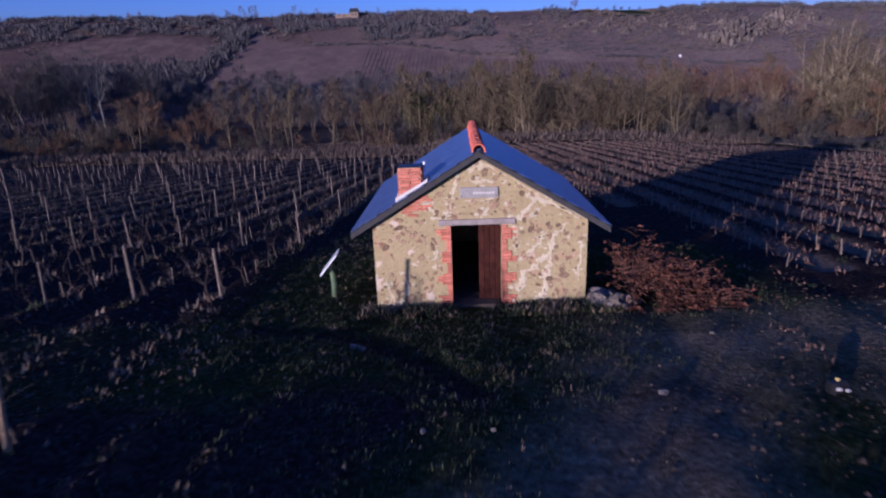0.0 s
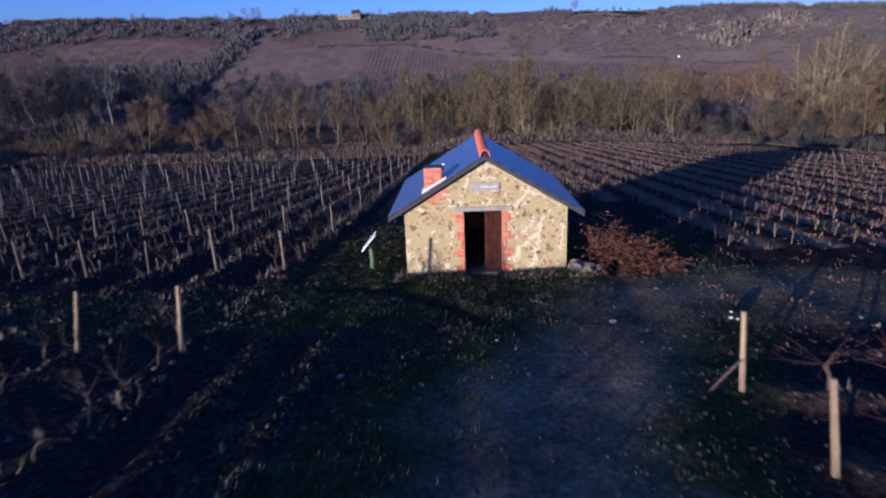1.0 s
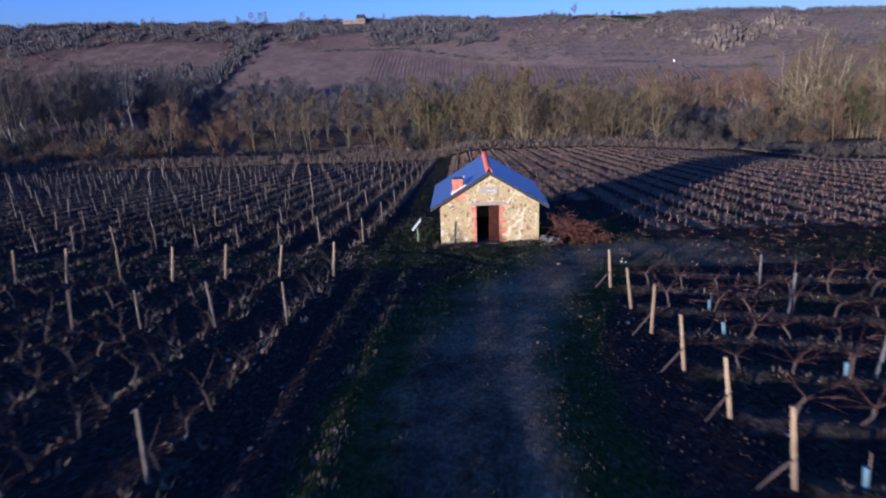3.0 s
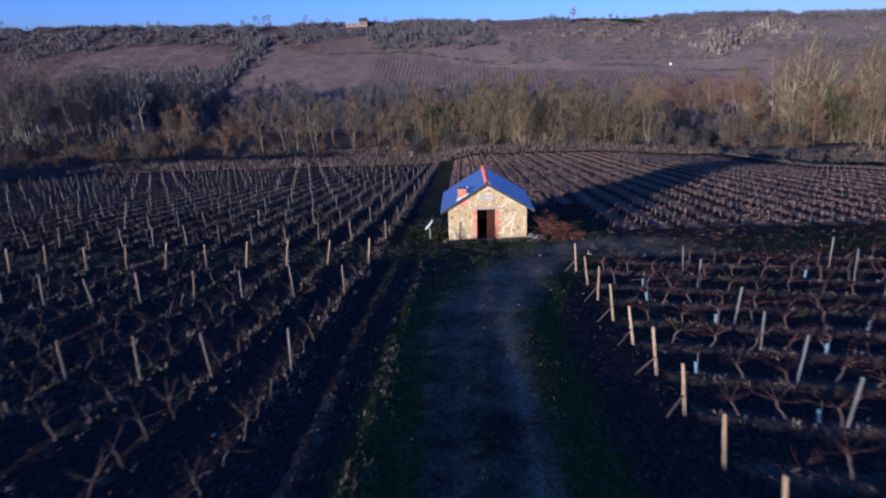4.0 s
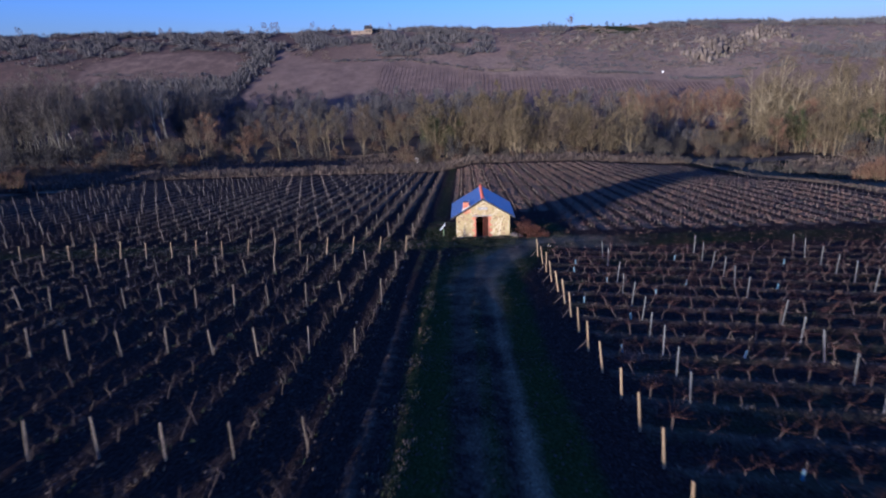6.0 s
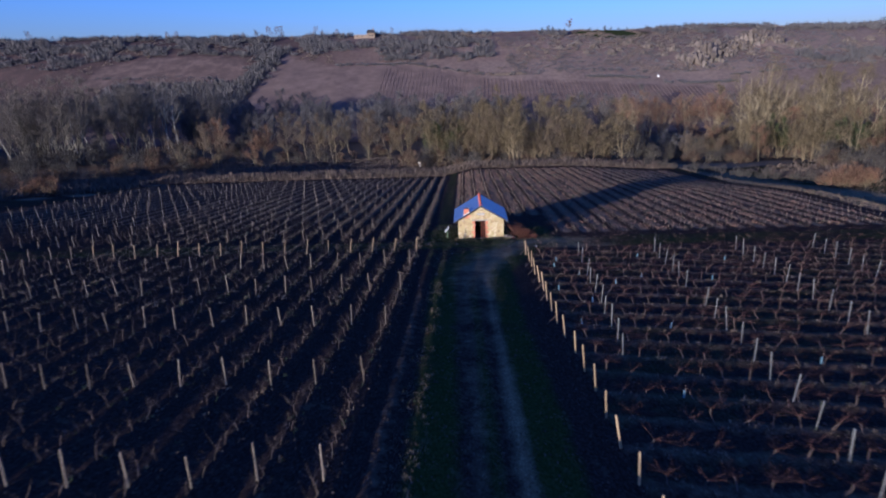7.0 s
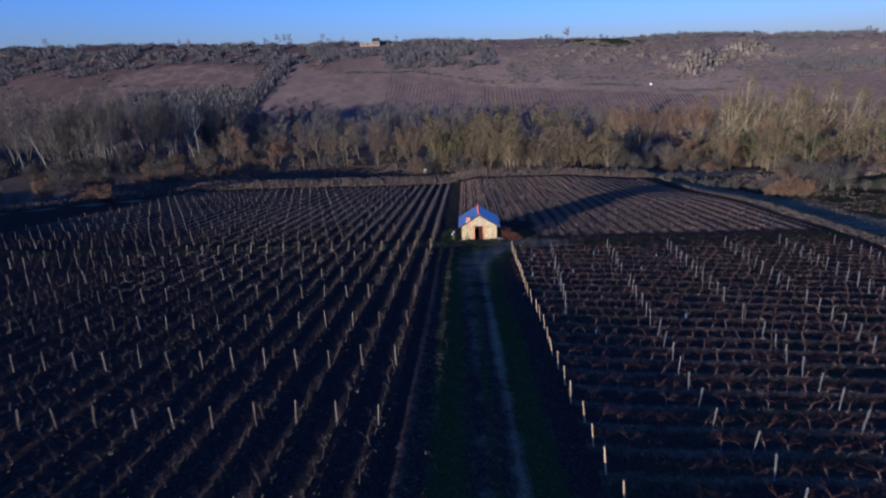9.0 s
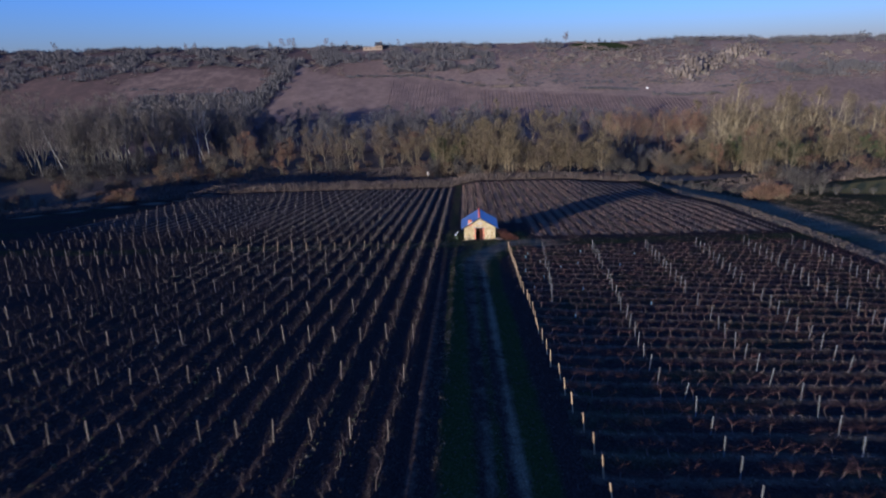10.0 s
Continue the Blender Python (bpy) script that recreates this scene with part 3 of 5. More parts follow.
for i in range(15):
    ob = new("ridge_tile", tile_me)
    ob.parent = hut
    ob.matrix_basis = pose(rnd.uniform(-0.008, 0.008), FRONT + i * 0.41, APEX + 0.165 + rnd.uniform(-0.006, 0.006), 0, rnd.uniform(-2, 2), rnd.uniform(-1, 1))

# lintel, plaque, door
part("lintel", bevelled(-0.92, -0.05, DZ + 0.004, 0.80, 0.22, DZ + 0.135, 0.012, 3, 0.006), M["oak"], hut, "grey weathered oak lintel")
plaque = part("plaque", bevelled(-0.42, -0.045, 2.56, 0.42, -0.004, 2.80, 0.008, 4), M["plaque"], hut, "grey rectangular name plaque")
bars = Shape()
x = -0.13
for w in (0.045, 0.05, 0.045, 0.05, 0.045, 0.045, 0.04):
    bars.box(x, -0.050, 2.652, x + w, -0.0445, 2.700)
    x += w + 0.022
part("lettering", bars, M["flash"], plaque, "white lettering too worn to read")
for x in (-0.37, 0.37):
    part("screw", bevelled(x - 0.012, -0.052, 2.60, x + 0.012, -0.044, 2.624, 0.004), M["iron"], plaque)
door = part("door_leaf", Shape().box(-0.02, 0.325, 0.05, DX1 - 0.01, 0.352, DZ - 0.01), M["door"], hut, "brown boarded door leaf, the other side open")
for i in range(4):
    x0 = -0.02 + i * 0.126
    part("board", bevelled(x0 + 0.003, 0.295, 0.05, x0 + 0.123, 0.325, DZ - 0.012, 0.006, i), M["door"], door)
part("threshold", bevelled(DX0 + 0.02, -0.10, -0.1, DX1 - 0.02, 0.40, 0.07, 0.02, 7, 0.01), M["earth"], hut)

# brick jambs, toothed into the wall, each brick a piece
brick_long = bevelled(-0.11, -0.03, -0.028, 0.11, 0.11, 0.028, 0.006, 1, 0.003)
brick_short = bevelled(-0.055, -0.03, -0.028, 0.055, 0.11, 0.028, 0.006, 2, 0.003)
for me in (brick_long, brick_short):
    me.materials.append(M["brick"])


def brick(x, y, z, long, parent, turn=0):
    ob = new("brick", brick_long if long else brick_short)
    ob.parent = parent
    ob.matrix_basis = pose(x + rnd.uniform(-0.006, 0.006), y + rnd.uniform(-0.006, 0.004), z, rnd.uniform(-1, 1), rnd.uniform(-1.5, 1.5), turn)


for side, edge in ((-1, DX0), (1, DX1)):
    jamb = part("jamb_mortar", Shape().box(min(edge, edge + side * 0.11), -0.006, 0.02, max(edge, edge + side * 0.11), 0.02, DZ), M["mortar"], hut)
    for c in range(29):
        z = 0.05 + c * 0.066
        if z > DZ - 0.03:
            break
        if (c // 4) % 2 == 0:
            brick(edge + side * 0.112, 0, z, True, jamb)
        else:
            brick(edge + side * 0.057, 0, z, False, jamb)
        if (c // 4) % 2 == 0 and rnd.random() < 0.6:
            brick(edge + side * 0.28, 0.012, z, False, jamb)

# patch of bricks under the chimney and the chimney itself
patch = part("brick_patch", Shape().box(-1.80, -0.004, 2.16, -1.17, 0.03, 2.64), M["render"], hut)
for c in range(7):
    for i in range(3):
        z = 2.20 + c * 0.068
        x = -1.72 + i * 0.235 + (0.11 if c % 2 else 0)
        if z < EAVE + (W + x) * SLOPE - 0.08 and rnd.random() < 0.5:
            brick(x, 0.016, z, True, patch)
chim = part("chimney", Shape().box(-1.74, 0.02, 2.3, -1.26, 0.46, 3.27), M["mortar"], hut, "square brick chimney with a pale mortar flashing")
for c in range(12):
    z = 2.48 + c * 0.067
    for i in range(2):
        o = 0.06 if c % 2 else -0.06
        brick(-1.62 + i * 0.235 + o * 0.2, 0.02, z, True, chim)
        brick(-1.26, 0.14 + i * 0.22, z, True, chim, 90)
        brick(-1.74, 0.14 + i * 0.22, z, True, chim, -90)
part("chimney_cap", bevelled(-1.765, -0.005, 3.262, -1.235, 0.485, 3.28, 0.008, 9, 0.004), M["iron"], chim)
part("flue_pot", Shape().tube([(-1.20, 0.40, 3.12), (-1.20, 0.40, 3.33)], [0.035, 0.03], 8), M["white"], chim)
fl = Shape()
for y0, y1 in ((-0.035, 0.55),):
    xa, xb = -1.84, -1.12
    za, zb = APEX + xa * SLOPE + 0.12, APEX + xb * SLOPE + 0.12
    fl.add([(xa, y0, za), (xb, y0, zb), (xb, y0, zb + 0.06), (xa, y0, za + 0.09), (xa, y1, za), (xb, y1, zb), (xb, y1, zb + 0.06), (xa, y1, za + 0.09)],
           [(0, 1, 2, 3), (7, 6, 5, 4), (3, 2, 6, 7), (0, 4, 5, 1), (0, 3, 7, 4), (1, 5, 6, 2)])
part("flashing", fl, M["flash"], chim, "pale lime flashing")


# stones showing through the render, and whiter mortar patches
def blob(rx, rz, depth, seed, sides=7):
    r = random.Random(seed)
    s = Shape()
    front, back = [], []
    for k in range(sides):
        w = 2 * math.pi * k / sides + r.uniform(-0.25, 0.25)
        q = r.uniform(0.75, 1.1)
        x, z = rx * q * math.cos(w), rz * q * math.sin(w)
        front.append((x * 0.8, -depth, z * 0.8))
        back.append((x, 0.03, z))
    f = [tuple(range(sides))] + [(k, sides + k, sides + (k + 1) % sides, (k + 1) % sides) for k in range(sides)]
    return s.add(front + back, f).mesh("stone")


stone_me = [blob(rnd.uniform(0.035, 0.13), rnd.uniform(0.022, 0.06), rnd.uniform(0.006, 0.016), k, rnd.choice((5, 6, 7, 9))) for k in range(16)]
for me in stone_me:
    me.materials.append(M["stone"])
placed = []
for _ in range(3000):
    if len(placed) >= 190:
        break
    x, z = rnd.uniform(-W + 0.08, W - 0.08), rnd.uniform(0.0, APEX - 0.15)
    if z > EAVE + (W - abs(x)) * SLOPE - 0.14 or (DX0 - 0.32 < x < DX1 + 0.32 and z < DZ + 0.18) or (abs(x) < 0.5 and 2.5 < z < 2.86) or (-1.85 < x < -1.1 and z > 2.1):
        continue
    if any(abs(x - a) < 0.12 and abs(z - c) < 0.06 for a, c in placed) or rnd.random() > 0.25 + 0.75 * (noise.noise(Vector((x * 1.3, 0, z * 1.3))) > -0.05):
        continue
    placed.append((x, z))
    ob = new("stone", stone_me[rnd.randrange(16)])
    ob.parent = hut
    k = rnd.choice((0.35, 0.5, 0.6, 0.8, 1.0, 1.2, 1.4, 1.7))
    ob.matrix_basis = pose(x, -0.001, z, 0, rnd.uniform(-40, 40), 0) @ Matrix.Diagonal((k * rnd.uniform(0.75, 1.1), 1, k * rnd.uniform(0.9, 1.5), 1))


def lime_streak(points, width, seed):
    r = random.Random(seed)
    s = Shape()
    v, f = [], []
    pts = [Vector((a, 0, b)) for a, b in points]
    fine = []
    for a, b in zip(pts, pts[1:]):
        fine += [a.lerp(b, k / 7) + Vector((r.gauss(0, 0.02), 0, r.gauss(0, 0.02))) for k in range(7)]
    fine.append(pts[-1])
    for i, p in enumerate(fine):
        d = (fine[min(i + 1, len(fine) - 1)] - fine[max(0, i - 1)]).normalized()
        nrm = Vector((-d.z, 0, d.x))
        gap = 0.25 if r.random() < 0.3 else 0.8
        e = gap * width * r.uniform(0.25, 1.05) * (0.4 if i in (0, len(fine) - 1) else 1)
        e2 = gap * width * r.uniform(0.25, 1.05) * (0.4 if i in (0, len(fine) - 1) else 1)
        for q, y in ((p + nrm * e, -0.001), (p + nrm * e * 0.7, -0.009), (p - nrm * e2 * 0.7, -0.009), (p - nrm * e2, -0.001)):
            v.append((q.x, y, q.z))
    for i in range(len(fine) - 1):
        for k in range(3):
            f.append((i * 4 + k, i * 4 + k + 1, i * 4 + 5 + k, i * 4 + 4 + k))
    return s.add(v, f)


for k, (pts, w) in enumerate([
        ([(1.30, 0.12), (1.46, 0.35), (1.58, 1.0), (1.62, 1.55), (1.96, 1.95)], 0.11), ([(0.98, 2.60), (1.5, 2.42), (2.31, 2.05)], 0.10), ([(0.66, 1.98), (0.91, 2.11), (1.27, 2.46)], 0.075),
        ([(0.86, 0.30), (0.98, 0.75), (1.28, 1.0), (1.5, 1.2)], 0.13), ([(1.05, 1.25), (1.3, 1.45), (1.5, 1.75)], 0.09), ([(0.85, 1.9), (0.80, 1.3)], 0.05), ([(1.1, 2.1), (1.3, 2.2)], 0.08),
        ([(-0.85, 1.98), (-0.73, 2.16), (-0.58, 2.6), (-0.44, 3.12)], 0.075), ([(-0.98, 2.15), (-1.12, 2.5)], 0.07), ([(-1.32, 2.25), (-1.28, 2.5)], 0.06), ([(-0.25, 2.95), (0.30, 2.90)], 0.06), ([(-0.3, 2.5), (0.35, 2.52)], 0.035),
        ([(-0.2, 3.12), (0.0, 3.30), (0.20, 3.14)], 0.08), ([(-2.32, 1.96), (-2.18, 2.08)], 0.08), ([(-2.17, 0.73), (-2.0, 0.14)], 0.06), ([(-1.72, 0.86), (-1.68, 0.3)], 0.07), ([(-1.0, 0.9), (-0.95, 1.5)], 0.04),
        ([(0.1, 3.34), (1.2, 2.68), (2.3, 2.04)], 0.04), ([(0.02, 2.08), (0.18, 2.28)], 0.09), ([(2.25, 0.6), (2.28, 1.5)], 0.05), ([(-2.3, 0.1), (-1.6, 0.06)], 0.05)]):
    part("mortar_streak", lime_streak(pts, w, k), M["limewash"], hut)
    crumbs = Shape()
    for _ in range(5 * len(pts)):
        i = rnd.randrange(len(pts) - 1)
        u = rnd.random()
        x = pts[i][0] * (1 - u) + pts[i + 1][0] * u + rnd.gauss(0, 0.09)
        z = max(0.03, pts[i][1] * (1 - u) + pts[i + 1][1] * u + rnd.gauss(0, 0.09))
        if DX0 - 0.2 < x < DX1 + 0.2 and z < DZ + 0.16 or abs(x) > W - 0.05 or z > EAVE + (W - abs(x)) * SLOPE - 0.08:
            continue
        n, r = rnd.choice((5, 6, 7)), rnd.uniform(0.02, 0.075)
        ring = [(x + r * rnd.uniform(0.6, 1.3) * math.cos(6.283 * q / n), z + 0.7 * r * rnd.uniform(0.6, 1.3) * math.sin(6.283 * q / n)) for q in range(n)]
        crumbs.add([(a, -0.001, d) for a, d in ring] + [(x + (a - x) * 0.75, -0.008, z + (d - z) * 0.75) for a, d in ring], [tuple(range(n, 2 * n))] + [(q, (q + 1) % n, n + (q + 1) % n, n + q) for q in range(n)])
    tagged(part("lime_spatter", crumbs, M["limewash"], hut), kind="stuff")


# ---- round the cabin ----
panel = thing("information_panel", "white tilted information board on a curved green post", "sign", at=pose(-3.62, 0.95, ground_z(-3.62, 0.95)))
part("post", Shape().tube([(0, 0, -0.1), (0.02, 0, 0.35), (0, 0, 0.6), (-0.05, -0.02, 0.80)], [0.075, 0.07, 0.065, 0.06], 8), M["green_post"], panel, "curved green wooden post", True)
board = part("board", bevelled(-0.34, -0.25, -0.014, 0.34, 0.25, 0.014, 0.006), M["white"], panel)
board.matrix_basis = pose(-0.04, -0.02, 0.92, 4, -50, 0)
part("print", Shape().box(-0.29, -0.20, 0.0145, 0.29, 0.20, 0.018), M["print"], board, "faded printed panel")

def stone_mesh(seed, n=2):
    bm = bmesh.new()
    bmesh.ops.create_icosphere(bm, subdivisions=n, radius=1)
    o = Vector((seed * 3.1, seed * 1.7, 0))
    for v in bm.verts:
        v.co *= 0.8 + 0.5 * noise.noise(v.co * 1.1 + o) + (0.15 if n < 3 else 0.38) * noise.noise(v.co * (3 if n < 3 else 2.4) + o)
    me = bpy.data.meshes.new("stone")
    bm.to_mesh(me)
    bm.free()
    return me


rock_me = [stone_mesh(k) for k in range(5)]
for me in rock_me:
    me.materials.append(M["fieldstone"])
for k, (x, y, r) in enumerate([(2.66, -0.25, 0.27), (3.02, -0.38, 0.25), (3.3, -0.25, 0.19), (2.75, 0.3, 0.24), (3.05, 0.25, 0.18), (2.5, -0.35, 0.13), (3.4, -0.3, 0.12), (2.85, -0.55, 0.14), (3.18, -0.58, 0.11), (2.6, 0.0, 0.2), (3.28, 0.02, 0.16), (2.92, -0.05, 0.2), (3.55, -0.12, 0.1)]):
    ob = tagged(new("boulder", rock_me[k % 5]), "pale rounded field stone heaped against the cabin corner", "stone", "stones at the corner")
    ob.matrix_basis = pose(x, y, ground_z(x, y) + r * 0.6, 0, 0, 50 * k) @ Matrix.Diagonal((r * 1.15, r, r * 0.8, 1))
rnd = random.Random(31)
for k in range(36):
    x, y = rnd.uniform(-9, 9), rnd.uniform(-24, -0.8)
    r = rnd.uniform(0.03, 0.075)
    ob = tagged(new("loose_stone", rock_me[k % 5]), "small pale stone lying on the ground", "stone", "loose stones")
    ob.matrix_basis = pose(x, y, ground_z(x, y) + r * 0.3, 0, 0, rnd.uniform(0, 360)) @ Matrix.Diagonal((r * 1.2, r, r * 0.7, 1))

# a long pale stone in the grass before the cabin
ob = tagged(new("pale_stone", rock_me[2]), "long pale stone lying in the grass before the cabin", "stone")
ob.matrix_basis = pose(-2.5, -2.32, ground_z(-2.5, -2.32) + 0.04, 0, 8, -25) @ Matrix.Diagonal((0.2, 0.075, 0.07, 1))

# heap of cut vine wood and dry bramble at the cabin's corner
heap = thing("brush_heap", "heap of dry russet vine cuttings and bramble beside the cabin", "brush heap")
cut, stems = Shape(), Shape()
HEAP = [(3.0, 1.0), (3.5, 1.6), (3.95, 1.65), (4.4, 1.25), (4.8, 0.85), (5.25, 0.45), (5.8, 0.05)]
for k in range(7000):
    px = rnd.uniform(3.1, 5.75)
    i = next(j for j in range(6) if px <= HEAP[j + 1][0])
    u = (px - HEAP[i][0]) / (HEAP[i + 1][0] - HEAP[i][0])
    crown = HEAP[i][1] * (1 - u) + HEAP[i + 1][1] * u
    mid, half = 0.5 - 0.1 * (px - 3.1), 0.8 + 0.3 * crown
    py = mid + half * rnd.uniform(-1, 1)
    top = crown * (1 - ((py - mid) / half) ** 2) * (0.72 + 0.62 * noise.noise(Vector((px * 1.9, py * 1.9, 0)))) + 0.04
    if px < 3.9 and rnd.random() < 0.6:
        continue
    p = Vector((px, py, ground_z(px, py) + top * rnd.uniform(0.15, 1.12)))
    a = rnd.uniform(0, 6.283)
    d = Vector((math.cos(a), math.sin(a), rnd.uniform(-0.35, 0.45))).normalized()
    if noise.noise(Vector((px * 2.6, py * 2.6, 7.0))) < -0.02:
        continue
    if k % 5 == 0:
        l = rnd.uniform(0.15, 0.5)
        stems.stick(p, p + d * l, 0.010)
        stems.stick(p, p - d * l * 0.6 + Vector((0, 0, -0.08)), 0.009)
    else:
        l, w = rnd.uniform(0.05, 0.15), d.cross(Vector((rnd.uniform(-1, 1), rnd.uniform(-1, 1), 1))).normalized() * rnd.uniform(0.018, 0.055)
        cut.add([p, p + d * l * 0.5 + w, p + d * l, p + d * l * 0.5 - w + Vector((0, 0, 0.02))], [(0, 1, 2), (0, 2, 3)])
for k in range(190):
    px = 3.3 + 2.2 * rnd.random() ** 1.4
    py = 0.45 - 0.1 * (px - 3.1) + rnd.uniform(-0.8, 0.8)
    top = max(0.2, 1.6 - 0.75 * max(0, px - 3.8)) * rnd.uniform(0.4, 0.95)
    p = Vector((px, py, ground_z(px, py) + top * 0.6))
    a = rnd.uniform(0, 6.283)
    d = Vector((math.cos(a) * 0.8 + 0.25, math.sin(a) * 0.8 - 0.2, rnd.uniform(0.1, 1.1))).normalized()
    path = [p]
    for _ in range(3):
        p = p + d * rnd.uniform(0.16, 0.3)
        d = (d + Vector((rnd.uniform(-0.3, 0.3), rnd.uniform(-0.3, 0.3), -0.28))).normalized()
        path.append(p.copy())
    stems.tube(path, [0.011, 0.009, 0.007, 0.004], 3, False)
    for q in path[1:]:
        for _ in range(3):
            e = Vector((rnd.uniform(-1, 1), rnd.uniform(-1, 1), rnd.uniform(-1, 0.6))).normalized()
            l, w = rnd.uniform(0.06, 0.13), e.cross(Vector((rnd.uniform(-1, 1), rnd.uniform(-1, 1), 1))).normalized() * rnd.uniform(0.02, 0.045)
            cut.add([q, q + e * l * 0.5 + w, q + e * l, q + e * l * 0.5 - w], [(0, 1, 2), (0, 2, 3)])
tagged(part("dry_foliage", cut, M["bramble"], heap, "curled russet dead leaves"), kind="stuff")
tagged(part("stem_tangle", stems, M["cane"], heap, "thin red-brown cut stems"), kind="stuff")
kit = thing("tool_bag", "black bag with white gloves and a yellow tag", "bag", at=pose(5.25, -4.6, ground_z(5.25, -4.6), 0, 0, 25))
part("body", bevelled(-0.16, -0.1, 0, 0.16, 0.1, 0.2, 0.04, 2, 0.02), M["hose"], kit)
part("glove", bevelled(-0.18, -0.15, 0.12, -0.08, -0.10, 0.18, 0.02, 5, 0.01), M["flash"], kit, "white glove")
part("glove", bevelled(0.04, -0.15, 0.05, 0.12, -0.10, 0.10, 0.02, 6, 0.01), M["flash"], kit, "white glove")
part("tag", bevelled(-0.02, -0.02, 0.20, 0.03, 0.03, 0.24, 0.008, 7), M["yellow"], kit, "yellow plastic tag")


# ---- posts and vines ----
def stake_mesh(h, r, seed, square=False):
    q = random.Random(seed)
    lean = Vector((q.uniform(-0.05, 0.05), q.uniform(-0.05, 0.05), 0))
    s = Shape()
    if square:
        s.tube([(0, 0, -0.15), (lean.x * 0.6, lean.y * 0.6, h)], [r, r], 4)
    else:
        pts = [(0, 0, -0.15), (lean.x * 0.4, lean.y * 0.4, h * 0.35), (lean.x, lean.y, h * 0.75), (lean.x * 1.2, lean.y * 1.2, h)]
        s.tube(pts, [r * 1.1, r, r * q.uniform(0.85, 1.05), r * 0.85], 6)
    return s.mesh("post")


stake_me = [stake_mesh(q, r, k) for k, (q, r) in enumerate([(1.35, 0.036), (1.28, 0.033), (1.42, 0.040), (1.22, 0.034), (1.36, 0.031)])]
end_me = [stake_mesh(q, 0.050, 40 + k) for k, q in enumerate((1.42, 1.35, 1.5))]
grey_me = [stake_mesh(q, 0.036, 60 + k, True) for k, q in enumerate((1.40, 1.32, 1.46))]
small_me = [stake_mesh(q, 0.017, 80 + k) for k, q in enumerate((0.42, 0.5, 0.36))]
for me in stake_me + small_me:
    me.materials.append(M["stake"])
for me in end_me:
    me.materials.append(M["end_stake"])
for me in grey_me:
    me.materials.append(M["grey_stake"])
rest_posts, rest_stakes = Shape(), Shape()


def stand(me, x, y, name, label, group, lean=5.0, own=True, into=None, tilt=0.0):
    """A post on the ground, leaning at random, or sideways by tilt degrees."""
    m = pose(x, y, ground_z(x, y), rnd.gauss(0, lean), tilt + rnd.gauss(0, lean), 0) @ pose(0, 0, 0, 0, 0, rnd.uniform(0, 360))
    if own:
        ob = tagged(new(name, me), label, "post", group)
        ob.matrix_basis = m
        return ob
    else:
        into.add([m @ v.co for v in me.vertices], [tuple(p.vertices) for p in me.polygons])


STATIONS = [-67.9, -60.1, -52.2, -44.3, -36.5, -28.1, -20.3, -12.4, -6.3, 0.7, 8.2, 16.0, 24.0, 32.0, 40.0, 48.0, 56.0, 64.0, 72.0, 80.0]
N_LONG = int((ROW_X - FIELD_LEFT - 2) / ROW)
count = 0
for i in range(N_LONG):
    row_x = ROW_X - i * ROW
    for y in STATIONS:
        x = row_x + ROW_LEAN * y
        if y > 83 - max(0, (-x - 50) * 0.5):
            continue
        if i == 0 and y == -6.3:
            y = -6.1
        own = x > -42 and y < 32 and count < 300
        count += own
        if y in (-6.3, -6.1) and x > -40:
            stand(end_me[i % 3], x + rnd.uniform(-0.05, 0.05), y + rnd.uniform(-0.12, 0.12), "end_post", "upright pale wooden end post at the grassy headland", "end posts", 1.6, tilt=7.0)
            continue
        stand(stake_me[rnd.randrange(5)], x + rnd.uniform(-0.07, 0.07), y + rnd.uniform(-0.25, 0.25), "vine_post", "weathered split-wood vineyard post in a row of vines", "posts of the long rows", 2.6, own, rest_posts)
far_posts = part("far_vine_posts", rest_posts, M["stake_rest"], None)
tagged(far_posts, "rows of weathered wooden vineyard posts in the distance", "posts", kind="stuff")

CROSS = range(-5, 31)
brace_rnd = random.Random(9)
